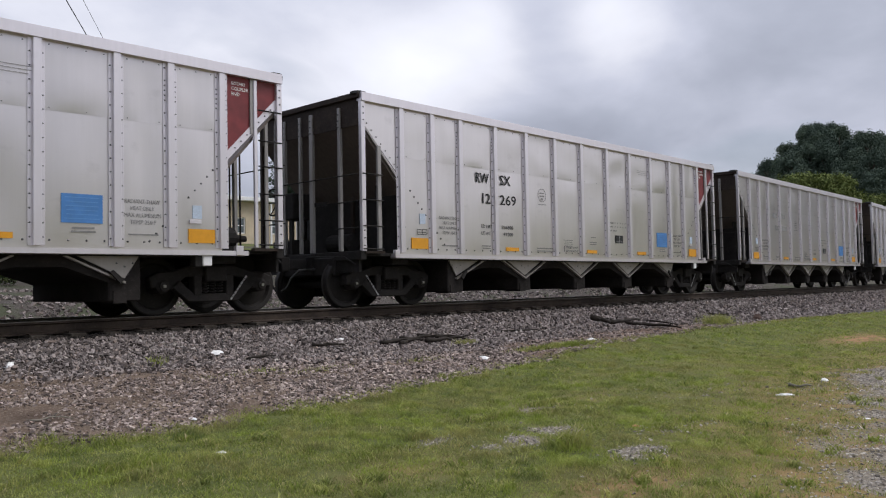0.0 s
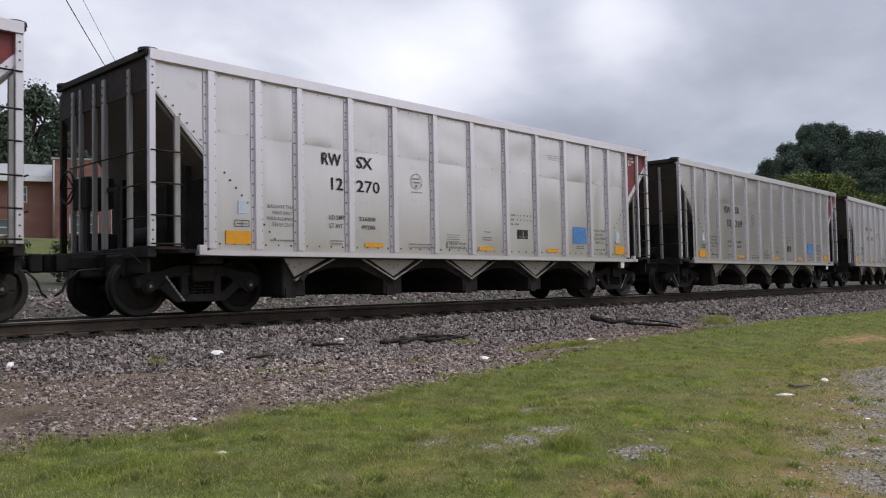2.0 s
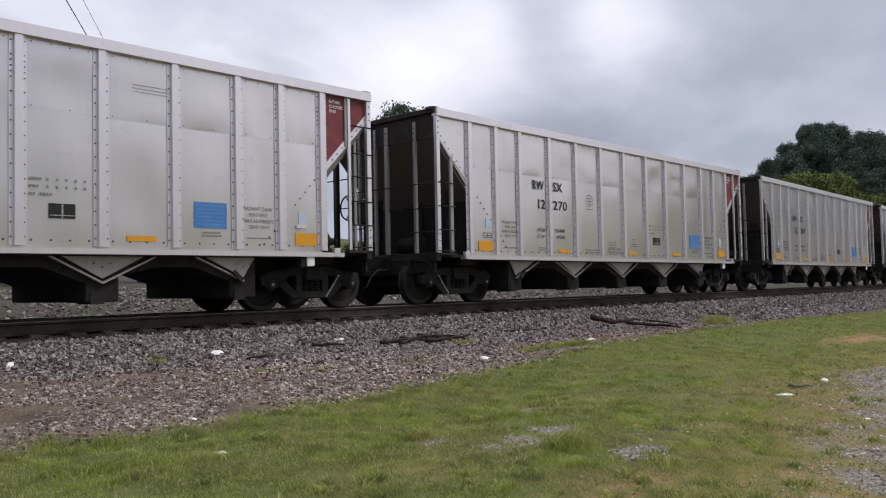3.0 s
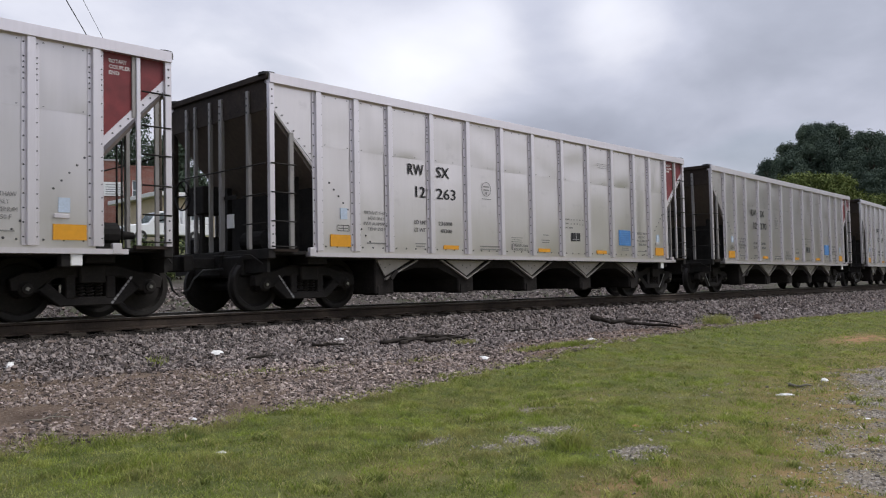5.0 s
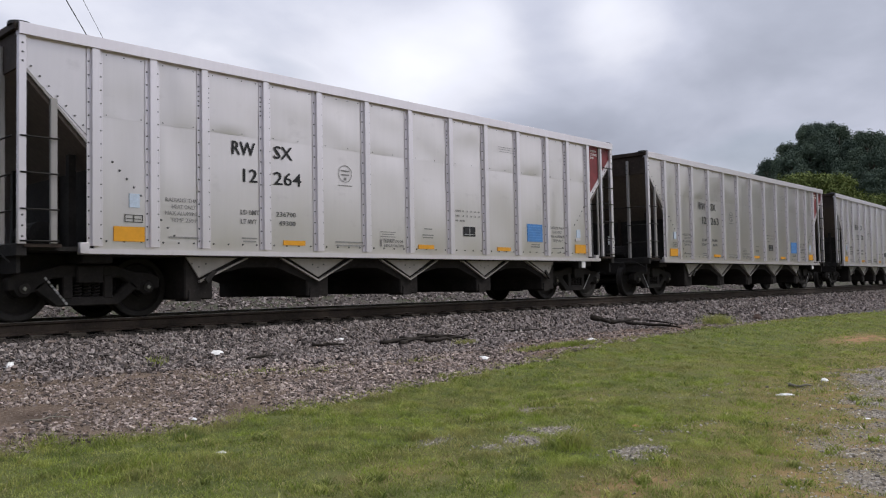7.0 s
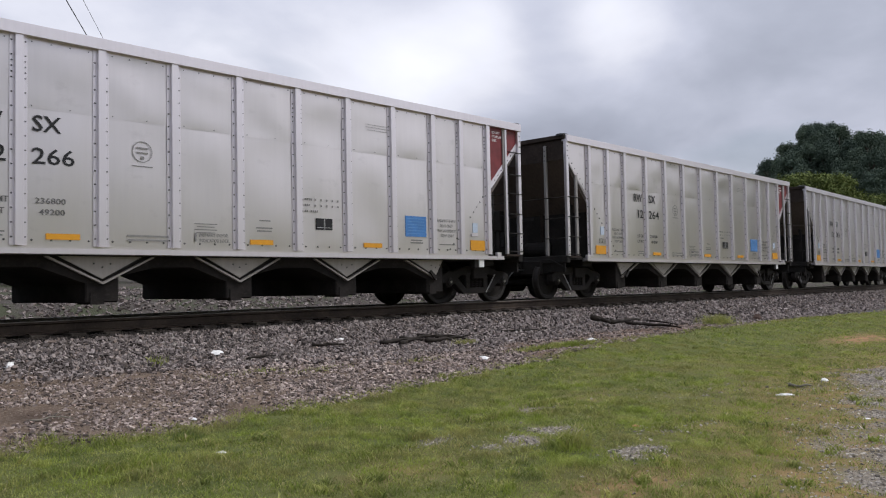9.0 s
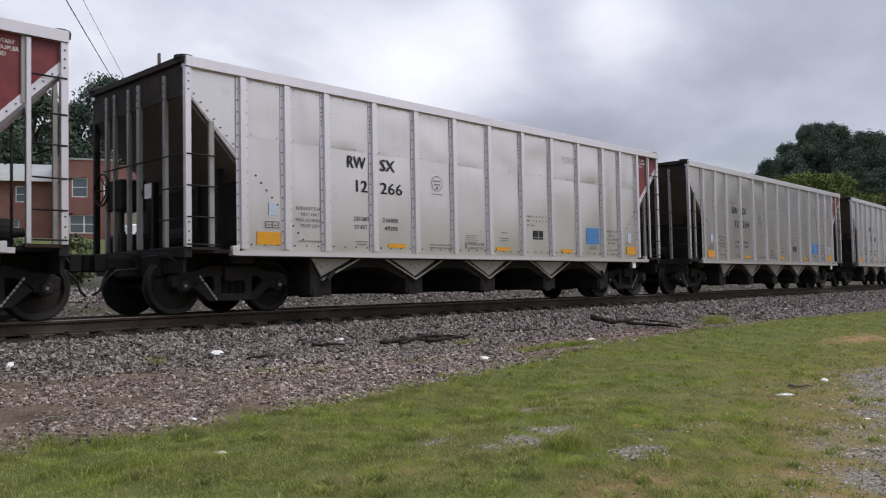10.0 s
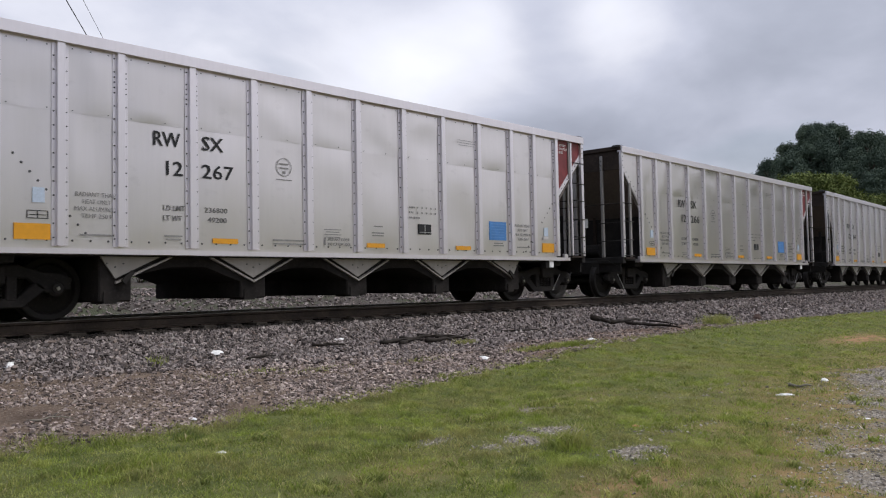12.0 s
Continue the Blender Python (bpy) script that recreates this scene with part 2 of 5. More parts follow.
def lettering(text, height, material, width=None, bold=0.0):
    """Flat letters as a mesh, standing in the xz plane and facing -y; origin at the left end of the base line."""
    cu = bpy.data.curves.new("lettering", "FONT")
    cu.body, cu.size, cu.extrude, cu.resolution_u = text, height / 0.70, 0.0015, 2
    cu.offset = bold * height
    ob = bpy.data.objects.new("lettering", cu)
    scene.collection.objects.link(ob)
    me = bpy.data.meshes.new_from_object(ob.evaluated_get(bpy.context.evaluated_depsgraph_get()))
    bpy.data.objects.remove(ob)
    bpy.data.curves.remove(cu)
    me.transform(Matrix.Rotation(math.pi / 2, 4, "X"))
    if width:
        x0, x1 = min(v.co.x for v in me.vertices), max(v.co.x for v in me.vertices)
        me.transform(Matrix.Diagonal((width / (x1 - x0), 1, 1, 1)) @ Matrix.Translation((-x0, 0, 0)))
    me.materials.clear()
    me.materials.append(material)
    return me

# ---------- ground ----------
def lerp_table(table, s):
    if s <= table[0][0]:
        return table[0][1]
    for (a, u), (b, w) in zip(table, table[1:]):
        if s <= b:
            k = (s - a) / (b - a)
            return u + (w - u) * k
    return table[-1][1]


# height across the line of the track: lawn, dirt, ballast bed, ditch, bank behind
PROFILE = [(-400, 34.0), (-160, 20.0), (-70, 5.0), (-30, -0.8), (-14, -1.18), (-9, -1.12), (-6, -1.06), (-4.2, -0.98), (-3.0, -0.82), (-1.9, -0.71), (-1.1, -0.62),
           (0.05, -0.30), (0.30, -0.262), (0.80, -0.25), (2.4, -0.22), (2.85, -0.22), (3.2, -0.24), (4.4, -0.60), (5.6, -0.50), (8.0, 0.15), (11, 0.42), (20, 1.0),
           (34, 3.1), (46, 4.0), (70, 4.7), (120, 7.0), (300, 16.0), (1500, 30.0)]


def bend(x):
    """Sideways offset of the track, which curves gently away past 20 m and then runs straight."""
    if x < 20:
        return 0.0
    return (x - 20) ** 2 / 780.0 if x < 60 else 40 ** 2 / 780.0 + (x - 60) * 40 / 390.0


def dip(x):
    """The line falls very gently away from the near end."""
    return -0.004 * min(90.0, max(0.0, x - 8.0))


def hill(x, y):
    side = min(1.0, max(0.0, (0.471 - (y + 11.3) / max(x, 1.0)) / 0.123))
    a = 22.6 * math.exp(-((x - 240) / 60) ** 2) * side * min(1.0, max(0.0, (y - 14) / 16))
    b = 9.0 * math.exp(-((x - 20) / 90) ** 2 - ((y - 130) / 40) ** 2)
    return a + b


def ground_z(x, y):
    u = y - bend(x) * min(1.0, max(0.0, (y + 4) / 2))
    z = lerp_table(PROFILE, u) + (hill(x, y) if y > 12 else 0.0)
    z += dip(x) * min(1.0, max(0.0, (u + 4.0) / 2.5)) * min(1.0, max(0.0, (26.0 - u) / 12.0))
    # unseen hill on the near side, added to darken the far cars' reflections
    if y < -20:
        z += 30.0 * math.exp(-((x - 200) / 80) ** 2 - ((y + 56) / 22) ** 2)
    w = 1.0 if (y < -1.4 or y > 4.2) else 0.0
    z += w * 0.035 * noise.noise((x * 0.45, y * 0.45, 0.3)) + 0.012 * noise.noise((x * 2.1, y * 2.1, 7.0))
    return z


def axis_steps(fine_lo, fine_hi, step, lo, hi, growth=1.22):
    pts = [fine_lo + i * step for i in range(int((fine_hi - fine_lo) / step) + 1)]
    s, p = step, pts[-1]
    while p < hi:
        s *= growth
        p = min(hi, p + s)
        pts.append(p)
    s, p = step, pts[0]
    while p > lo:
        s *= growth
        p = max(lo, p - s)
        pts.insert(0, p)
    return pts


# outlines of the ground cover, as distances across the track by distance along it
LAWN_EDGE = [(0, -3.6), (3.1, -3.95), (5.4, -3.82), (7.2, -3.70), (9.8, -3.38), (11.8, -3.08), (14.2, -2.70), (16.4, -2.53), (20.6, -2.45), (26.8, -2.67), (40, -3.4)]
BED_EDGE = [(0, -0.7), (3.5, -0.75), (5.5, -1.07), (7.0, -1.46), (9.0, -1.79), (11.0, -1.80), (16.2, -1.60), (19, -1.8), (23, -2.3), (30, -2.8), (60, -3.4)]
# bare or straw-coloured spots in the lawn: centre, half lengths, how bare, how straw-coloured
SPOTS = [(6.03, -6.52, 0.32, 0.18, 1.7, 0.1), (6.64, -6.52, 0.26, 0.24, 1.6, 0.1), (5.48, -5.93, 0.30, 0.10, 1.4, 0.2), (7.54, -5.50, 0.6, 0.16, 1.0, 0.5), (6.33, -7.62, 0.28, 0.19, 1.6, 0.1), (5.3, -8.2, 0.75, 0.42, 0.15, 1.0), (19.8, -5.5, 1.7, 0.6, 0.1, 1.5),
         (7.6, -7.3, 0.9, 0.3, 0.35, 0.3), (10.6, -6.5, 1.4, 0.5, 0.25, 0.35), (8.6, -5.6, 1.2, 0.4, 0.2, 0.4), (4.6, -6.6, 0.8, 0.4, 0.0, 0.45), (13.5, -5.0, 2.5, 0.6, 0.15, 0.3)]


# trodden dark soil in the verge: centre, half lengths, strength
SOIL = [(3.55, -3.02, 0.42, 0.13, 1.0), (3.05, -2.85, 0.30, 0.16, 0.9), (3.80, -2.48, 0.38, 0.14, 0.7), (5.25, -1.12, 0.30, 0.20, 0.8), (4.5, -1.2, 0.45, 0.14, 0.6), (10.3, -2.72, 0.7, 0.18, 0.7), (8.6, -2.35, 0.5, 0.12, 0.5)]


def soil_at(x, y):
    return max(k * math.exp(-((x - cx) / a) ** 2 - ((y - cy) / b) ** 2) for cx, cy, a, b, k in SOIL)


def lawn_at(x, y):
    """Metres inside the lawn's edge."""
    return lerp_table(LAWN_EDGE, x) - y + 0.16 * noise.noise((x * 1.7, y * 1.7, 3.0)) + 0.10 * noise.noise((x * 5, y * 5, 9.0))


def bed_at(x, y):
    """Metres inside the stone bed."""
    return y - lerp_table(BED_EDGE, x) + 0.30 * noise.noise((x * 1.1, y * 1.5, 5.0))


def drive_at(x, y):
    """Metres inside the gravel drive."""
    return min(min(-9.3 + (x - 6.0) * 0.30, -7.2 - (x - 14) * 0.12) - y, y + 27.0) + 0.45 * noise.noise((x * 0.9, y * 0.9, 1.0)) + 0.25 * noise.noise((x * 2.6, y * 2.6, 4.0))


def bare_at(x, y):
    bare = straw = 0.0
    for cx, cy, a, b, k, q in SPOTS:
        d = ((x - cx) / a) ** 2 + ((y - cy) / b) ** 2
        if d < 6:
            w = math.exp(-d * 0.9) * (0.75 + 0.9 * noise.noise((x * 4.5, y * 4.5, 2.0)))
            bare, straw = max(bare, k * w), max(straw, q * w)
    d = drive_at(x, y)
    bare = max(bare, min(1.0, max(0.0, (d + 0.7) / 1.3)) * min(1.0, max(0.0, 0.72 + 0.9 * noise.noise((x * 1.9, y * 1.9, 11.0)))))
    straw = max(straw, min(0.6, max(0.0, (d + 2.2) / 3.5)))
    return bare, straw


def ground_material():
    m = Mat("ground", 0.95, 0.0, 0.2)

    def attr(name):
        a = m.n("ShaderNodeAttribute")
        a.attribute_name = name
        return a.outputs["Fac"]
    sep = m.n("ShaderNodeSeparateXYZ")
    m.k(m.tc.outputs["Object"], sep.inputs[0])
    y = sep.outputs[1]
    fine = m.math("MULTIPLY", m.math("SUBTRACT", m.noise(7.0, 5, 0.65), 0.5), 0.5)
    g = m.mix(m.span(m.noise(1.3, 5, 0.6), 0.35, 0.68), (0.080, 0.098, 0.026), (0.150, 0.155, 0.050))
    g = m.mix(m.span(m.noise(13, 5, 0.7), 0.42, 0.75, 0, 0.5), g, (0.060, 0.070, 0.022))
    g = m.mix(m.math("MULTIPLY", attr("straw"), m.span(m.noise(4.0, 5, 0.7), 0.30, 0.6)), g, (0.34, 0.19, 0.10))
    d = m.mix(m.span(m.noise(1.7, 6, 0.65), 0.35, 0.68), (0.078, 0.052, 0.036), (0.180, 0.132, 0.096))
    d = m.mix(m.span(m.noise(34, 4, 0.7), 0.50, 0.70, 0, 0.85), d, (0.30, 0.255, 0.21))
    d = m.mix(m.span(m.noise(19, 4, 0.7, off=(5, 2, 0)), 0.56, 0.72, 0, 0.7), d, (0.055, 0.042, 0.034))
    d = m.mix(m.span(sep.outputs[0], 9.5, 13.0, 0, 0.65), d, m.mix(m.span(m.noise(6, 5, 0.7), 0.35, 0.68), (0.095, 0.055, 0.036), (0.21, 0.125, 0.085)))
    d = m.mix(m.span(m.math("ADD", attr("soil"), fine), 0.25, 0.75, 0, 0.6), d, (0.055, 0.037, 0.027))
    vor = m.n("ShaderNodeTexVoronoi")
    vor.inputs["Scale"].default_value = 26
    m.k(m.tc.outputs["Object"], vor.inputs["Vector"])
    bw = m.n("ShaderNodeRGBToBW")
    m.k(vor.outputs["Color"], bw.inputs[0])
    s = m.ramp(bw.outputs[0], [(0.1, (0.03, 0.027, 0.025)), (0.5, (0.085, 0.078, 0.074)), (0.9, (0.22, 0.205, 0.195))])
    bed = m.span(m.math("ADD", attr("bed"), fine), -0.15, 0.15)
    lawn = m.span(m.math("ADD", attr("lawn"), fine), -0.12, 0.12)
    c = m.mix(bed, d, s)
    c = m.mix(lawn, c, g)
    gd = m.mix(m.span(m.noise(24, 4, 0.7), 0.35, 0.68), (0.135, 0.112, 0.082), (0.29, 0.255, 0.205))
    bare = m.math("MULTIPLY", lawn, m.span(m.math("ADD", attr("bare"), m.math("MULTIPLY", fine, 1.2)), 0.35, 0.70))
    c = m.mix(bare, c, gd)
    bank = m.mix(m.span(m.noise(14, 5, 0.7), 0.35, 0.7), (0.052, 0.043, 0.037), (0.125, 0.108, 0.094))
    bank = m.mix(m.span(m.noise(0.9, 4, 0.6), 0.44, 0.62, 0, 0.6), bank, (0.050, 0.066, 0.024))
    c = m.mix(m.span(y, 3.4, 4.4), c, bank)
    c = m.mix(m.math("MULTIPLY", m.span(y, 18.0, 26.0), m.span(m.noise(0.35, 4), 0.30, 0.5)), c, g)
    m.color(c)
    m.bump(m.math("ADD", m.noise(26, 6, 0.7), m.math("MULTIPLY", vor.outputs["Distance"], m.math("MULTIPLY", bed, -1.5))), 0.7, 0.03)
    return m.mat


def build_ground():
    xs = axis_steps(-2, 34, 0.22, -500, 1600)
    ys = axis_steps(-11, 13, 0.15, -400, 1500)
    v = [(x, y, ground_z(x, y)) for y in ys for x in xs]
    n = len(xs)
    f = [(j * n + i, j * n + i + 1, (j + 1) * n + i + 1, (j + 1) * n + i) for j in range(len(ys) - 1) for i in range(n - 1)]
    me = bpy.data.meshes.new("ground")
    me.from_pydata(v, [], f)
    me.materials.append(ground_material())
    me.polygons.foreach_set("use_smooth", [True] * len(f))
    cover = {"lawn": [], "bed": [], "bare": [], "straw": [], "soil": []}
    for x, y, z in v:
        b, s = bare_at(x, y)
        for key, value in (("lawn", lawn_at(x, y)), ("bed", bed_at(x, y)), ("bare", b), ("straw", s), ("soil", soil_at(x, y))):
            cover[key].append(max(-2.0, min(2.0, value)))
    for key, values in cover.items():
        me.attributes.new(key, "FLOAT", "POINT").data.foreach_set("value", values)
    tagged(new("ground", me), "lawn, dirt verge, ballast bed and grassy bank", "ground", kind="structure")


build_ground()

# ---------- track ----------
MID = 1.6          # the track's centre line
RAIL = dusty("rail_steel", (0.030, 0.022, 0.018), (0.075, 0.055, 0.042), 0.7)
# pale colour stands in for skylight on the far rail and head edges
PALERAIL = dusty("lit_pale_rail", (0.13, 0.112, 0.098), (0.24, 0.215, 0.19), 0.8)
HEAD = simple("worn_rail_head", (0.30, 0.29, 0.28), 0.35, 0.9, 0.2, 14, 0)
TIE = dusty("creosoted_timber", (0.035, 0.028, 0.022), (0.11, 0.095, 0.08), 0.9)


def swept(prof, y, x0, x1):
    """A profile of (across, up) pairs drawn along the track at y."""
    xs = [x0, 0, 8, 14, 20] + [20 + 2 * i for i in range(1, 21)] + [80, 98, 160, x1]
    s, n = Shape(), len(prof)
    v = [(x, y + a + bend(x), b + dip(x)) for x in xs for a, b in prof]
    f = [(i * n + k, i * n + (k + 1) % n, (i + 1) * n + (k + 1) % n, (i + 1) * n + k) for i in range(len(xs) - 1) for k in range(n)]
    f += [tuple(range(n)), tuple((len(xs) - 1) * n + k for k in range(n))[::-1]]
    return s.add(v, f)


def build_track():
    track = thing("railway_track", "rusty steel rails on timber ties in grey ballast", "railway track")
    prof = [(-0.076, -0.186), (0.076, -0.186), (0.076, -0.172), (0.012, -0.150), (0.010, -0.055), (0.034, -0.042), (0.037, -0.008), (0.028, -0.0015),
            (-0.028, -0.0015), (-0.037, -0.008), (-0.034, -0.042), (-0.010, -0.055), (-0.012, -0.150), (-0.076, -0.172)]
    for y in (MID - 0.755, MID + 0.755):
        r = part("rail", swept(prof, y, -80, 300), RAIL if y < MID else PALERAIL, track)
        part("running_surface", swept([(-0.026, -0.001), (0.026, -0.001), (0.022, 0.0006), (-0.022, 0.0006)], y, -80, 300), HEAD, r, "polished steel running surface")
        # thin pale strip that paints the bright line along the rail top
        part("head_edge", swept([(-0.041, -0.013), (-0.030, -0.013), (-0.028, -0.0006), (-0.038, -0.004)], y, -80, 300), PALERAIL, r, "pale line painted along the rail head edge")
    me = Shape().box(-0.115, 0.115, -1.06, 1.3, -0.36, -0.186).mesh("tie", TIE, 0.012)
    plate = Shape().box(-0.09, 0.09, -0.17, 0.17, -0.186, -0.168).mesh("tie_plate", RAIL)
    rng = random.Random(4)
    for i in range(150):
        x = -8 + i * 0.52 + rng.uniform(-.03, .03)
        t = part("tie", me, None, track, at=pose(x, MID + bend(x) + rng.uniform(-.04, .04), dip(x) + rng.uniform(-.012, 0.004), 0, 0, rng.uniform(-1.5, 1.5)))
        if i < 90:
            part("tie_plate", plate, None, t, at=pose(0, -0.755, 0.004))
    return track


build_track()

# ---------- hopper car ----------
CAR = 16.18                       # coupled length
MIDX, WIDTH = 6.405, 3.2
RIBS = [0.20, 1.055, 1.895, 3.02, 4.115, 5.225, 6.34, 7.495, 8.60, 9.71, 10.80, 11.63, 12.50]
END0, END1 = -0.82, 13.63
PY = 0.03                         # outer face of the side sheets
ZS, ZT, ZM = 1.06, 3.80, 2.87     # foot of the ribs, under the top rail, sheet seam
ZB = 0.995                        # lower edge of the side sheets


def slope_z(x):
    """Height of the end slope sheet at x metres from the rear end of the sill."""
    return 2.58 - 1.08 * x


def sheet(x0, x1, z0, z1, seed, amp=0.014, y=PY, nx=7, nz=9):
    """A slightly buckled side sheet with some thickness."""
    s = Shape()
    v = []
    for j in range(nz + 1):
        for i in range(nx + 1):
            u, w = i / nx, j / nz
            b = math.sin(math.pi * u) * math.sin(math.pi * w) ** 0.5
            d = amp * b * (0.4 + 1.8 * noise.noise((u * 1.3 + seed * 3.7, w * 1.6 + seed, seed)) + 0.9 * noise.noise((u * 3.0 + seed * 2.3, w * 0.9 + seed * 1.7, seed + 5.5)))
            d = 0.013 * math.tanh(d / 0.013)
            v.append((x0 + (x1 - x0) * u, y - d, z0 + (z1 - z0) * w))
    n = nx + 1
    f = [(j * n + i, j * n + i + 1, (j + 1) * n + i + 1, (j + 1) * n + i) for j in range(nz) for i in range(nx)]
    s.add(v, f, True)
    return s.box(x0, x1, y + 0.018, y + 0.026, z0, z1)


def bars(shape, x, z, rows, w, h, y, gap, seed=0, ragged=0.15):
    """Rows of unreadable writing as plain bars."""
    rng = random.Random(seed)
    for r in range(rows):
        ww = w * (1 - rng.random() * ragged)
        ox = (w - ww) / 2
        shape.box(x + ox, x + ox + ww, y - 0.0015, y + 0.001, z - r * gap - h, z - r * gap)
    return shape


def build_side(car):
    wall = part("side_wall", Shape().box(RIBS[0], RIBS[-1], PY + 0.03, PY + 0.045, ZS, ZT), ALU, car, "riveted bare aluminium side")
    for i, (a, b) in enumerate(zip(RIBS, RIBS[1:])):
        part("side_panel", sheet(a, b, ZB, ZM, i + 1), ALU, wall)
        part("upper_panel", sheet(a, b, ZM - 0.015, ZT, i + 31, 0.015, PY - 0.003), ALU_UP, wall)
    hat = [(-0.112, PY), (-0.112, PY - 0.012), (-0.060, PY - 0.012), (-0.054, -0.032), (0.054, -0.032), (0.060, PY - 0.012), (0.112, PY - 0.012), (0.112, PY)]
    rib = Shape().prism(hat, "z", ZS - 0.030, ZT + 0.01).mesh("rib", ALU_RIB, 0.003)
    for x in RIBS:
        part("rib", rib, None, wall, at=pose(x, -0.006, 0))
    # rivets
    s = Shape()
    rng = random.Random(2)
    for x in RIBS:
        dense = rng.random() < 0.5
        z = ZS + 0.08
        while z < ZT - 0.04:
            for d in (-0.086, 0.086):
                s.stud(x + d, PY - 0.018, z, 0.014 if d < 0 else 0.011, 0.014)
            z += 0.19 if not (dense and 3.05 < z < 3.5) else 0.075
    for a, b in zip(RIBS, RIBS[1:]):
        k = int((b - a - 0.3) / 0.22)
        for i in range(k + 1):
            x = a + 0.17 + i * (b - a - 0.34) / k
            s.stud(x, PY - 0.003, ZS + 0.045, 0.017, 0.014)
            s.stud(x, PY - 0.007, ZT - 0.05, 0.010, 0.010)
            if i % 2 == 0:
                s.stud(x, PY - 0.007, ZM + 0.02, 0.009, 0.008)
    for sgn in (0, 1):
        for i in range(12):
            x = 0.46 + i * 0.105
            z = slope_z(x) + 0.15 + 0.02 * sgn
            if z > ZS + 0.05 and min(abs(x - r) for r in RIBS) > 0.125 - 0.04 * sgn:
                s.stud(x if not sgn else 2 * MIDX - x, PY - 0.004, z, 0.020, 0.014)
    part("riveting", s, RIVET, wall, "rows of dark rivet heads", kind="stuff")
    part("top_rail", Shape().prism([(-0.055, ZT), (-0.055, 3.96), (0.10, 3.96), (0.10, ZT)], "x", END0, END1), ALU_RIB, wall, "heavy aluminium top chord", bevel=0.003)
    part("side_sill", Shape().prism([(-0.047, 0.920), (-0.047, 0.994), (0.12, 0.994), (0.12, 0.915)], "x", 0.0, 12.94), ALU_RIB, wall, "pale aluminium side sill")
    # sloping end sheets at both ends of the side
    tri = [(END0 + 0.05, ZT), (RIBS[0], ZT), (RIBS[0], slope_z(RIBS[0]) + 0.11), (END0 + 0.05, 3.43)]
    part("end_panel", Shape().prism([(a, b) for a, b in tri], "y", PY, PY + 0.02), ALU, wall)
    edge = [(END0 + 0.05, 3.45), (RIBS[0] - 0.1, 2.49), (RIBS[0] - 0.1, 2.45), (END0 + 0.05, 3.40)]
    part("slope_edge", Shape().prism(edge, "y", PY - 0.012, PY + 0.10), POST, wall)
    m = lambda x: 2 * MIDX - x
    tri1 = [(END1 - 0.05, ZT), (12.60, ZT), (12.60, 2.50), (END1 - 0.05, 3.47)]
    part("red_end_panel", Shape().prism(tri1, "y", PY, PY + 0.02), RED, wall, "dark red painted end panel")
    band = [(13.56, 3.565), (12.60, 2.575), (12.60, 2.43), (13.56, 3.40)]
    part("slope_band", Shape().prism(band, "y", PY - 0.014, PY + 0.02), ALU_RIB, wall)
    part("panel_stile", Shape().box(13.03, 13.085, PY - 0.03, PY + 0.02, 2.90, ZT), POST, wall)
    s = Shape()
    for i in range(8):
        x = RIBS[0] - 0.16 - i * 0.115
        s.stud(x, PY - 0.016, 3.42 - (x - END0 - 0.06) * 1.02 + 0.10, 0.014, 0.014)
        s.stud(m(x) - 0.03, PY - 0.018, 2.50 + (m(x) - 0.03 - 12.60) * 1.02, 0.014, 0.014)
    part("bolting", s, RIVET, wall, kind="stuff")
    return wall


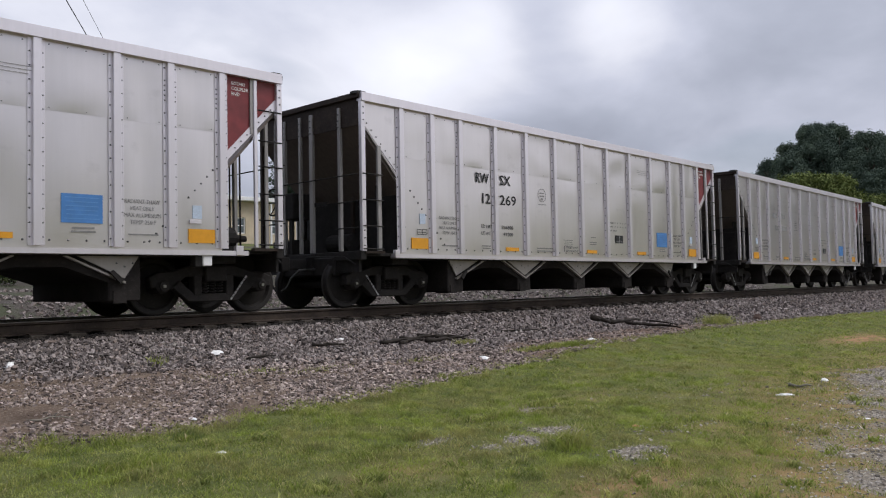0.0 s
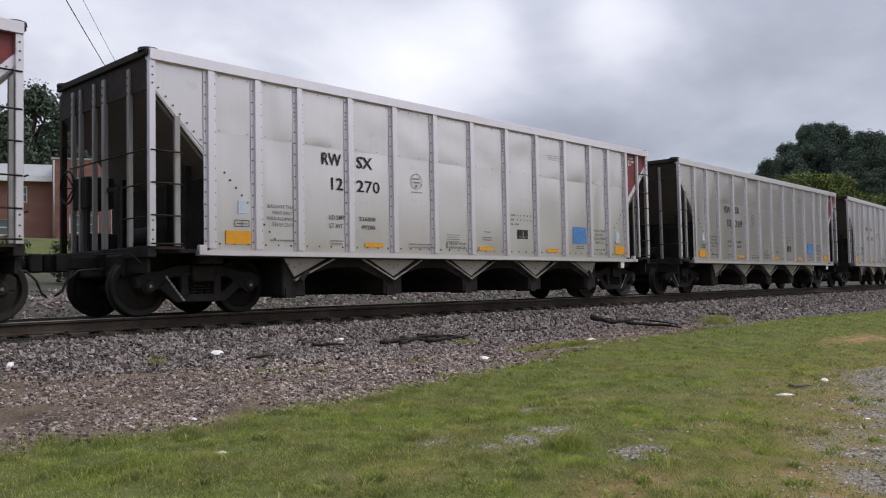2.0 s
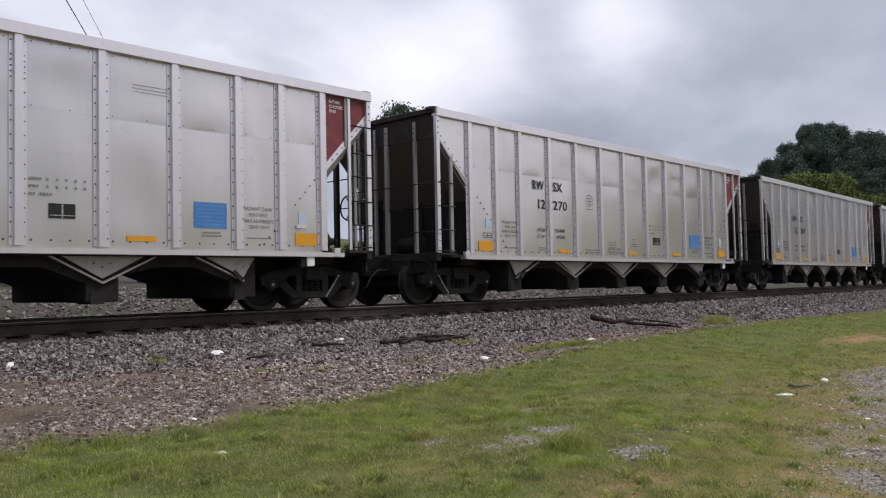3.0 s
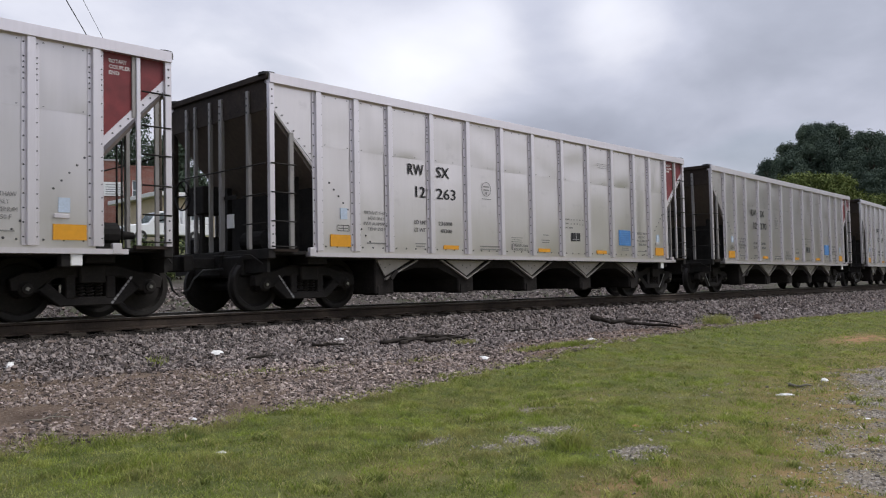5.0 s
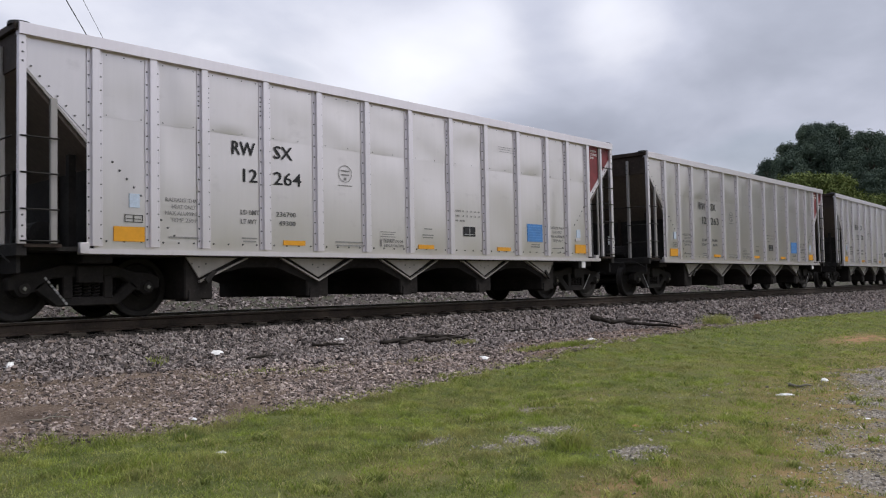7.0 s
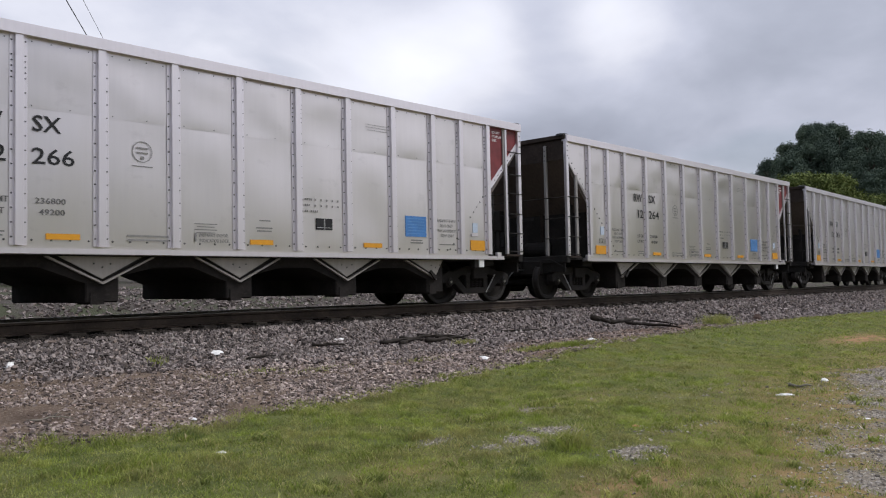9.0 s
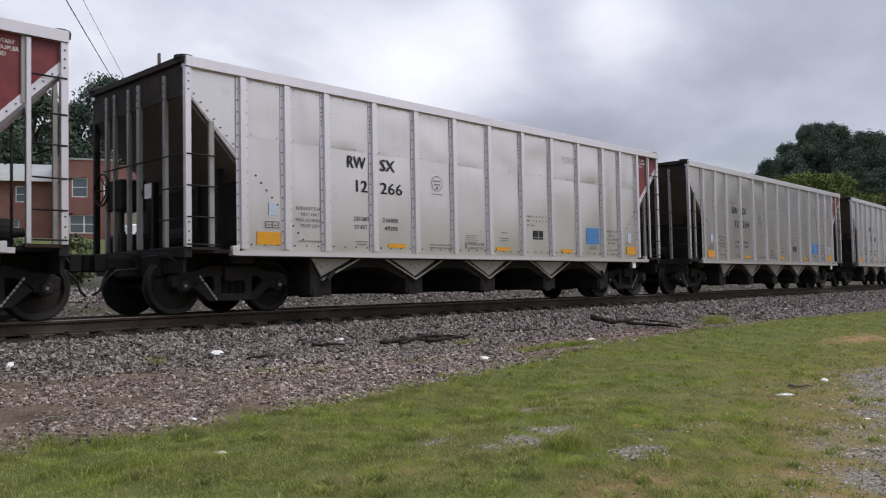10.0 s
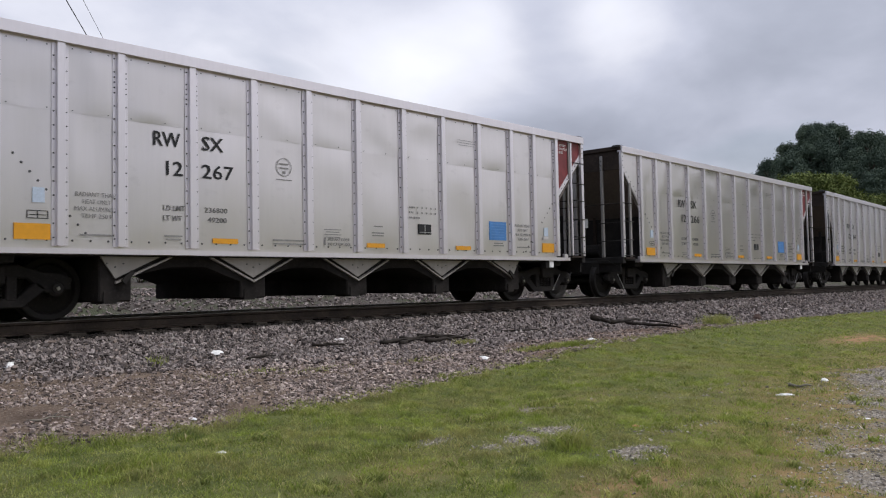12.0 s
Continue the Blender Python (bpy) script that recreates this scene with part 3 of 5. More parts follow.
def build_markings(car):
    y = PY - 0.0165
    for x, w, z0, z1 in ((0.47, 0.46, 1.108, 1.32), (3.37, 0.45, 1.115, 1.195), (6.55, 0.44, 1.115, 1.195), (8.97, 0.45, 1.115, 1.195), (11.92, 0.45, 1.108, 1.32)):
        part("reflector", Shape().box(x, x + w, y - 0.002, y + 0.01, z0, z1), ORANGE, car, "yellow reflective plate")
    board = part("blue_board", Shape().box(10.03, 10.60, y - 0.004, y + 0.01, 1.345, 1.745), BLUE, car, "blue notice board with pale lines of text")
    part("board_text", bars(Shape(), 10.07, 1.70, 6, 0.49, 0.010, y - 0.005, 0.058, 3, 0.2), BLUELINE, board)
    for x, z in ((0.70, 1.60), (11.99, 1.48)):
        part("sticker", Shape().box(x, x + 0.155, y - 0.002, y + 0.01, z, z + 0.20), PALEBLUE, car, "pale blue paper sticker")
    s = Shape()
    for x0, x1, z0, z1 in ((0.63, 0.90, 1.385, 1.395), (0.63, 0.90, 1.485, 1.495), (0.63, 0.64, 1.385, 1.495), (0.76, 0.77, 1.385, 1.495), (0.89, 0.90, 1.385, 1.495), (0.66, 0.87, 1.43, 1.44)):
        s.box(x0, x1, y - 0.001, y + 0.001, z0, z1)
    part("stencil_box", s, INK, car)
    part("card_holder", Shape().box(11.93, 12.13, y - 0.02, y + 0.01, 1.40, 1.46), ALU_RIB, car, bevel=0.004)
    plate = part("black_plate", Shape().box(7.89, 8.24, y - 0.003, y + 0.01, 1.40, 1.60), INK, car, "black inspection stencil")
    part("plate_frame", Shape().box(8.055, 8.075, y - 0.005, y, 1.41, 1.59).box(7.90, 8.23, y - 0.005, y, 1.435, 1.445), MARK, plate)
    part("lettering", lettering("RADIANT THAW", 0.062, FAINT, 0.60), None, car, at=pose(1.26, y, 1.72))
    part("lettering", lettering("HEAT ONLY", 0.062, FAINT, 0.40), None, car, at=pose(1.36, y, 1.62))
    part("lettering", lettering("MAX ALUMINUM", 0.062, FAINT, 0.62), None, car, at=pose(1.25, y, 1.52))
    part("lettering", lettering("TEMP 250 F", 0.062, FAINT, 0.44), None, car, at=pose(1.34, y, 1.42))
    part("lettering", lettering("RADIANT THAW", 0.062, FAINT, 0.54), None, car, at=pose(10.92, y, 1.66))
    part("lettering", lettering("HEAT ONLY", 0.062, FAINT, 0.36), None, car, at=pose(11.01, y, 1.56))
    part("lettering", lettering("MAX ALUMINUM", 0.062, FAINT, 0.56), None, car, at=pose(10.91, y, 1.46))
    part("lettering", lettering("TEMP 250 F", 0.062, FAINT, 0.40), None, car, at=pose(11.0, y, 1.36))
    for row in ((1.28, 1.20, 1, 0.55, 0.025, 0.05), (2.55, 1.22, 2, 0.32, 0.022, 0.05), (4.45, 1.21, 2, 0.72, 0.025, 0.06), (5.55, 1.42, 4, 0.40, 0.012, 0.045), (5.56, 1.27, 1, 0.03, 0.13, 0.08),
                (6.72, 1.52, 1, 0.22, 0.02, 0.05), (6.66, 1.40, 2, 0.32, 0.022, 0.05), (10.15, 1.29, 2, 0.36, 0.025, 0.05), (10.95, 1.22, 1, 0.5, 0.02, 0.05),
                (9.05, 3.40, 3, 0.62, 0.006, 0.05)):
        x, z, n, w, h, gap = row
        part("stencil", bars(Shape(), x, z, n, w, h, y - (0.003 if z > 3 else 0), gap, int(x * 10), 0.25), FAINT, car, "faint lines of stencilled writing", kind="stuff")
    part("lettering", lettering("PRIMARY DOOR", 0.055, FAINT, 0.50), None, car, at=pose(5.64, y, 1.215))
    part("lettering", lettering("INDICATOR LOCK", 0.055, FAINT, 0.52), None, car, at=pose(5.64, y, 1.13))
    s = Shape()
    for r in range(3):
        for k in range((4, 3, 6)[r]):
            s.box(7.64 + k * 0.042 + (0.05 if r == 2 and k > 1 else 0), 7.668 + k * 0.042 + (0.05 if r == 2 and k > 1 else 0), y - 0.0015, y + 0.001, 1.90 - r * 0.10, 1.936 - r * 0.10)
        for k in range(5 if r < 2 else 0):
            s.box(7.86 + k * 0.125, 7.885 + k * 0.125, y - 0.0015, y + 0.001, 1.90 - r * 0.10, 1.936 - r * 0.10)
    part("stencil", s, FAINT, car, "small stencilled columns of figures", kind="stuff")
    s = Shape()
    for k in range(28):
        a, b = 2 * math.pi * k / 28, 2 * math.pi * (k + 1) / 28
        s.prism([(4.725 + r * math.cos(t), 2.425 + r * math.sin(t)) for r, t in ((0.155, a), (0.155, b), (0.143, b), (0.143, a))], "y", y - 0.001, y + 0.001)
    bars(s, 4.63, 2.49, 2, 0.19, 0.025, y, 0.07, 3)
    bars(s, 4.70, 2.36, 1, 0.05, 0.05, y, 0.07, 3)
    bars(s, 4.56, 2.22, 1, 0.33, 0.014, y, 0.04, 3)
    part("round_stencil", s, FAINT, car, "round stencil with small writing")
    for k, (t, w) in enumerate((("ROTARY", 0.26), ("COUPLER", 0.31), ("END", 0.15))):
        part("lettering", lettering(t, 0.055, WHITE, w), None, car, at=pose(12.70, PY - 0.004, 3.66 - 0.085 * k))


def build_end(car, front):
    """One end of the car: posts, slope sheet, ladder, platform. front: the leading, rotary coupler end."""
    def X(x):
        return 2 * MIDX - x if front else x

    def bx(s, x0, x1, *r):
        a, b = sorted((X(x0), X(x1)))
        return s.box(a, b, *r)
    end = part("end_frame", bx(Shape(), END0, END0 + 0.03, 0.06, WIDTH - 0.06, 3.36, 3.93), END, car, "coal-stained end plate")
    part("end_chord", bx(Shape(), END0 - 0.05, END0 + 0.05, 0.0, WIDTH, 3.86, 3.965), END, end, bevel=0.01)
    for yc in (0.12, WIDTH - 0.12):
        part("corner_cap", Shape().turned([(3.94, 0.15), (3.985, 0.145), (3.998, 0.10)], "z", (X(END0 + 0.06), yc, 0), 14), RUBBER, end, "black corner cap")
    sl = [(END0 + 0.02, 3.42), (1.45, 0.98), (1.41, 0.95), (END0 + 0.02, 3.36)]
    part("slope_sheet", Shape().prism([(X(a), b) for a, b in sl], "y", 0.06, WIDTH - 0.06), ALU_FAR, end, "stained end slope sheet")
    for y, w in (((0.45, 0.035), (1.43, 0.08), (2.75, 0.08)) if front else ((0.58, 0.075), (1.43, 0.10), (1.79, 0.06), (2.30, 0.055), (2.60, 0.07))):
        p = bx(Shape(), END0 - 0.04, END0 + 0.035, y - w / 2, y + w / 2, 1.05, 3.75)
        # the far post is darkened with the end colour to look dim
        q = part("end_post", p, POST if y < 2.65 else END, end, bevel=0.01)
        s = Shape()
        for z in (3.62, 3.50, 3.38):
            s.stud(X(END0 - 0.041), y, z, 0.02, 0.015, (-1 if not front else 1, 0, 0))
        part("bolting", s, RIVET, q, kind="stuff")
    for y in (0.0, WIDTH - 0.06):
        p = bx(Shape(), END0, END0 + 0.10, y - 0.03, y + 0.05, 1.04, 3.80)
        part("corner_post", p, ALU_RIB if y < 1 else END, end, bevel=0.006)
    s = Shape()
    for z in [1.14 + 0.14 * i for i in range(3)] + [3.45, 3.57, 3.69]:
        s.stud(X(END0 + 0.05), -0.03, z, 0.016, 0.014)
    part("bolting", s, RIVET, end, kind="stuff")
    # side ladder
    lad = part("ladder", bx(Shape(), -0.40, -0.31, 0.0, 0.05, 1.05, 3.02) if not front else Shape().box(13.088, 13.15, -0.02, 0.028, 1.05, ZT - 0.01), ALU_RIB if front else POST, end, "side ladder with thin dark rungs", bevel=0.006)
    for z in ((3.3, 2.80, 2.38, 1.93, 1.50, 1.10) if front else (2.46, 1.98, 1.50, 1.08)):
        part("rung", Shape().tube([(X(END0 + 0.02), -0.035, z), (X(-0.30 if not front else -0.345), -0.035, z)], 0.013), STEEL, lad)
    for z in (2.45, 1.95, 1.47):
        part("rung", Shape().tube([(X(END0 - 0.07), 0.02, z), (X(END0 - 0.07), 0.66, z)], 0.012), STEEL, lad)
    part("tie_rod", Shape().tube([(X(END0 - 0.07), 0.6, 2.45), (X(END0 - 0.07), 2.6, 2.45)], 0.012), STEEL, end)
    part("cross_bulkhead", bx(Shape(), 0.30, 0.34, 0.12, WIDTH - 0.12, 1.0, 2.24), STEEL, end, "black cross bulkhead below the slope")
    part("bulkhead", Shape().prism([(X(a), b) for a, b in ((0.25, 1.0), (1.38, 1.0), (0.25, 2.25))], "y", 1.48, 1.56), END, end)
    part("inner_post", bx(Shape(), 0.02, 0.12, 0.45, 0.55, 1.0, 2.35), STEEL, end)
    part("inner_post", bx(Shape(), 0.02, 0.12, 2.6, 2.7, 1.0, 2.35), STEEL, end)
    # platform and underside at the end
    part("end_sill", bx(Shape(), END0 - 0.02, END0 + 0.12, 0.0, WIDTH, 0.88, 1.05), STEEL, end, bevel=0.01)
    part("draft_housing", bx(Shape(), END0 - 0.05, 0.25, 0.75, WIDTH - 0.75, 0.60, 0.96), STEEL, end, bevel=0.03)
    part("end_stiffener", bx(Shape(), END0 + 0.02, END0 + 0.07, 0.1, WIDTH - 0.1, 0.66, 0.90), STEEL, end)
    part("platform", bx(Shape(), END0 + 0.12, 0.3, 0.1, WIDTH - 0.1, 0.96, 1.02), STEEL, end)
    part("foot_plate", bx(Shape(), END0 + 0.08, -0.26, -0.02, 0.08, 1.0, 1.045), END, end)
    part("step", bx(Shape(), -0.03, 0.10, -0.056, 0.02, 0.925, 1.075), ALU_RIB, end, bevel=0.004)
    # coupler
    c = part("coupler", bx(Shape(), -1.45, END0 + 0.1, MID - 0.09, MID + 0.09, 0.74, 0.94), STEEL, car, "rusty knuckle coupler", bevel=0.02)
    part("knuckle", Shape().prism([(X(a), b) for a, b in ((-1.40, 1.38), (-1.40, 1.80), (-1.55, 1.84), (-1.70, 1.74), (-1.66, 1.62), (-1.56, 1.60), (-1.52, 1.50), (-1.60, 1.38))], "z", 0.70, 0.98), STEEL, c, bevel=0.02)
    part("striker", bx(Shape(), END0 - 0.10, END0 + 0.02, MID - 0.25, MID + 0.25, 0.62, 1.04), STEEL, c, bevel=0.02)
    y = MID - 0.35
    part("air_hose", Shape().tube([(X(END0 - 0.1), y, 0.74), (X(-1.30), y, 0.72), (X(-1.46), y + .03, 0.58), (X(-1.54), y + .06, 0.40), (X(-1.63), y + .1, 0.33)], 0.018, 8), RUBBER, c, "black rubber air hose")
    part("cut_lever", Shape().tube([(X(END0 - 0.06), 0.12, 0.80), (X(END0 - 0.10), 0.4, 0.95), (X(END0 - 0.12), MID - 0.1, 0.98)], 0.013), STEEL, c)
    if not front:
        b = part("brake_gear", bx(Shape(), END0 - 0.03, END0 + 0.42, 2.02, 2.60, 1.76, 2.28), STEEL, end, "black hand brake housing", bevel=0.02)
        w = Shape()
        ring = [(X(END0 - 0.13), 2.55 + 0.27 * math.cos(a * math.pi / 10), 2.13 + 0.27 * math.sin(a * math.pi / 10)) for a in range(21)]
        w.tube(ring, 0.018)
        for a in range(5):
            t = 2 * math.pi * a / 5
            w.tube([(X(END0 - 0.02), 2.55, 2.13), (X(END0 - 0.13), 2.55 + 0.26 * math.cos(t), 2.13 + 0.26 * math.sin(t))], 0.012)
        part("brake_wheel", w, STEEL, b, "spoked hand brake wheel")
        part("brake_rod", Shape().tube([(X(END0 + 0.1), 2.3, 1.75), (X(END0 + 0.1), 2.3, 1.0)], 0.02), STEEL, b)
        part("brake_bracket", bx(Shape(), END0 + 0.0, END0 + 0.06, 2.1, 2.2, 1.0, 1.75), STEEL, b)
        part("reservoir", Shape().turned([(1.05, 0.10), (1.08, 0.19), (1.72, 0.19), (1.75, 0.10)], "y", (X(-0.1), 0, 1.25), 16), STEEL, end, "black air reservoir")
        part("control_valve", bx(Shape(), END0 + 0.05, END0 + 0.55, 2.15, 2.85, 1.03, 1.36), STEEL, end, "black control valve", bevel=0.04)
        part("notice_bracket", bx(Shape(), END0 + 0.006, END0 + 0.03, 1.0, 1.42, 1.95, 2.02), STEEL, end)
    else:
        part("brake_cylinder", Shape().turned([(12.72, 0.10), (12.75, 0.19), (13.12, 0.19), (13.15, 0.08), (13.40, 0.05)], "x", (0, 0.75, 1.24), 14), STEEL, end, "black brake cylinder")
        part("cylinder_bracket", bx(Shape(), -0.28, 0.16, 0.5, 1.0, 1.0, 1.10), STEEL, end)
        part("hanger_rod", Shape().tube([(X(-0.2), 0.3, 2.6), (X(-0.2), 0.3, 1.0)], 0.016), STEEL, end)
        part("hanger_rod", Shape().tube([(X(-0.45), 1.0, 2.9), (X(-0.45), 1.0, 1.0)], 0.016), STEEL, end)
    return end


def build_underside(car):
    part("centre_sill", Shape().box(END0, END1, MID - 0.22, MID + 0.22, 0.80, 1.02), STEEL, car, "dark centre sill")
    for x in (0.32, 12.64):
        part("body_bolster", Shape().box(x - 0.22, x + 0.22, 0.18, WIDTH - 0.18, 0.80, 0.98), STEEL, car, bevel=0.02)
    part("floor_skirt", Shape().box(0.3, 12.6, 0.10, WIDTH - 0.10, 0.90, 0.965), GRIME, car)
    tips = [(3.45, 4.19, 4.91), (5.70, 6.43, 7.15), (7.98, 8.67, 9.42)]
    tips += [(1.66, 1.88, 2.70), (10.17, 10.98, 11.20)]
    for a, t, b in tips:
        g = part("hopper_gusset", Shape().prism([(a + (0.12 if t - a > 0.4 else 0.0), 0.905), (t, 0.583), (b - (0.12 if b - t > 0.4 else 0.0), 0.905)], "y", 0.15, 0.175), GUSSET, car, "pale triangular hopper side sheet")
        s = Shape()
        for (xa, za), (xb, zb) in (((a - 0.05, 0.888), (t, 0.507)), ((t, 0.507), (b + 0.05, 0.888))):
            if abs(xb - xa) < 0.4:
                continue
            s.prism([(xa, za + 0.03), (xb, zb + 0.03), (xb, zb), (xa, za)], "y", 0.12, 0.18)
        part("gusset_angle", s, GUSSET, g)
        w = Shape()
        for k in range(3):
            w.stud(t - 0.12 + 0.12 * k, 0.149, 0.80 - 0.05 * (k % 2), 0.014, 0.01)
        part("bolting", w, RIVET, g, kind="stuff")
    # discharge chutes across the car under each point, with sloping sheets between them
    points = [1.88, 4.19, 6.43, 8.67, 10.98]
    for t in points:
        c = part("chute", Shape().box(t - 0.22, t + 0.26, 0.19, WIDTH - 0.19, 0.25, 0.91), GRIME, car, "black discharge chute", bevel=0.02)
        part("door_bracket", Shape().box(t - 0.16, t + 0.04, 0.17, 0.6, 0.225, 0.40), GRIME, c)
    for t, u in zip(points, points[1:]):
        m = (t + u) / 2
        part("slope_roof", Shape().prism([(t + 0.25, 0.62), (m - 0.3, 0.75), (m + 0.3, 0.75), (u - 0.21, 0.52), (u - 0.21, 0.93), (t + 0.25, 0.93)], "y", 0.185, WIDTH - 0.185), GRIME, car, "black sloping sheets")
    v = part("air_valve", Shape().box(12.02, 12.28, 0.0, 0.16, 0.74, 0.955), STEEL, car, "small valve box below the sill", bevel=0.01)
    part("valve_face", Shape().box(12.14, 12.30, -0.02, 0.02, 0.755, 0.94), WHITE, v, "white valve face", bevel=0.01)
    for x, sgn in ((1.93, 1), (10.93, -1)):
        s = Shape().prism([(x, 0.56), (x + 0.16 * sgn, 0.70), (x + 0.20 * sgn, 0.66), (x + 0.05 * sgn, 0.50)], "y", 0.05, 0.09)
        part("latch", s, STEEL, car)


def build_truck(car, x, o=-1):
    tr = part("truck", Shape().box(-0.19, 0.19, 0.42, WIDTH - 0.42, 0.52, 0.78), TRUCK, car, "grimy cast steel truck", bevel=0.02, at=pose(x, 0, 0))
    top = [(-1.08, .43), (-1.10, .60), (-.92, .68), (-.70, .69), (-.38, .79), (.38, .79), (.70, .69), (.92, .68), (1.10, .60), (1.08, .43),
           (.95, .43), (.93, .53), (.84, .53), (.82, .40), (.74, .40), (.50, .60), (-.50, .60), (-.74, .40), (-.82, .40), (-.84, .53), (-.93, .53), (-.95, .43)]
    low = [(-.76, .46), (-.44, .20), (.44, .20), (.76, .46), (.62, .56), (.36, .33), (-.36, .33), (-.62, .56)]
    for y0 in (0.50, WIDTH - 0.66):
        s = Shape().prism(top, "y", y0, y0 + 0.16).prism(low, "y", y0, y0 + 0.16)
        s.box(-.36, -.22, y0 - 0.01, y0 + 0.17, .30, .64).box(.22, .36, y0 - 0.01, y0 + 0.17, .30, .64)
        fr = part("side_frame", s, TRUCK, tr, bevel=0.015)
        for sx in (-.13, 0, .13):
            sp = Shape()
            helix = [(sx + .055 * math.cos(k * .9), y0 + 0.06 + .055 * math.sin(k * .9), .33 + k * .0064) for k in range(36)]
            part("spring", sp.tube(helix, 0.013, 5), TRUCK, tr)
        for bx in (-.886, .886):
            part("roller_bearing", Shape().turned([(y0 - 0.02, .085), (y0 + 0.0, .115), (y0 + 0.17, .12), (y0 + .2, .10)], "y", (bx, 0, .457), 16), TRUCK, tr)
        mk = Shape()
        for k in range(8):
            a, c = .62 - k * .040, .60 - k * .050
            mk.prism([(o * (a + u), c + w) for u, w in ((0, 0), (-.028, -.038), (-.052, -.02), (-.024, .018))], "y", y0 - 0.008, y0 - 0.003)
        part("frame_mark", mk, MARK, tr, "worn white painted mark", kind="stuff")
    part("brake_beam", Shape().tube([(-0.42, 0.6, .36), (-0.42, 2.6, .36)], 0.04), TRUCK, tr)
    part("brake_beam", Shape().tube([(0.42, 0.6, .36), (0.42, 2.6, .36)], 0.04), TRUCK, tr)
    for ax in (-0.886, 0.886):
        half = [(-1.15, .03), (-1.15, .07), (-1.12, .082), (-.95, .082), (-.87, .082), (-.87, .125), (-.81, .135), (-.765, .34), (-.822, .372), (-.83, .435), (-.82, .455), (-.715, .459), (-.70, .484), (-.687, .484),
                (-.682, .40), (-.72, .34), (-.70, .14), (-.66, .09), (-.1, .08)]
        prof = half + [(-s, r) for s, r in reversed(half)]
        w = part("wheelset", Shape().turned(prof, "y", (0, 0, 0), 36), WHEEL, tr, "dull steel wheels on an axle", at=pose(ax, MID, .457))
        b = Shape().box(-0.021, 0.021, -1.168, -1.148, -0.021, 0.021)
        part("axle_cap", b, TREAD, w, "bright square axle end")
        for p in w.data.polygons:
            p.use_smooth = False
    return tr


def build_car():
    car = thing("hopper_car", "bare aluminium open-top coal hopper car with riveted ribs", "freight car", group="cars of the coal train")
    build_side(car)
    # far side, of which only the inside of the rail and the ribs' edges show
    far = part("far_side_wall", Shape().box(END0 + 0.9, END1 - 0.9, WIDTH - PY - 0.03, WIDTH - PY, ZS, ZT), ALU, car)
    part("far_top_rail", Shape().box(END0, END1, WIDTH - 0.1, WIDTH + 0.06, ZT, 3.96), ALU_RIB, far, bevel=0.008)
    part("far_side_sill", Shape().box(0.0, 12.94, WIDTH - 0.12, WIDTH + 0.03, 0.92, 1.06), ALU_RIB, far)
    part("far_end_panel", Shape().prism([(END0 + 0.05, ZT), (0.2, ZT), (0.2, 2.45), (END0 + 0.05, 3.40)], "y", WIDTH - PY - 0.02, WIDTH - PY).prism([(END1 - 0.05, ZT), (12.66, ZT), (12.66, 2.45), (END1 - 0.05, 3.40)], "y", WIDTH - PY - 0.02, WIDTH - PY), ALU, far)
    build_end(car, False)
    build_end(car, True)
    build_underside(car)
    build_truck(car, 0.32)
    build_truck(car, 12.64, 1)
    build_markings(car)
    return car


SPEED, GAIN, START = 6.13983, 0.01906, -5.83457


def run(t):
    """Metres that the train has gone at t seconds."""
    return START + SPEED * t + 0.5 * GAIN * (t - 6.0) ** 2


def car_pose(place, t):
    """The car's pose, standing on the track with its two trucks."""
    x = run(t) - place * CAR
    a, b = x + 0.32, x + 12.64
    turn = math.atan2(bend(b) - bend(a), 12.32)
    m = pose(0, 0, 0, 0, math.degrees(math.atan2(dip(a) - dip(b), 12.32)), math.degrees(turn))
    return Matrix.Translation(Vector((a, MID + bend(a), dip(a))) - m @ Vector((0.32, MID, 0))) @ m


# order in the train, counted back from the car that passes first: its place, its number and its load and empty weights
STENCIL = simple("grey_stencil", (0.11, 0.108, 0.108), 0.6, 0, 0.2, 15, 0)
CONSIST = [(-4, "", "", ""), (-3, "", "", ""), (-2, "", "", ""), (-1, "269", "236800", "49200"), (0, "270", "236800", "49200"), (1, "263", "236800", "49300"),
           (2, "264", "236700", "49300"), (3, "266", "236800", "49200"), (4, "267", "236800", "49200"), (5, "", "", "")]
CARS = []


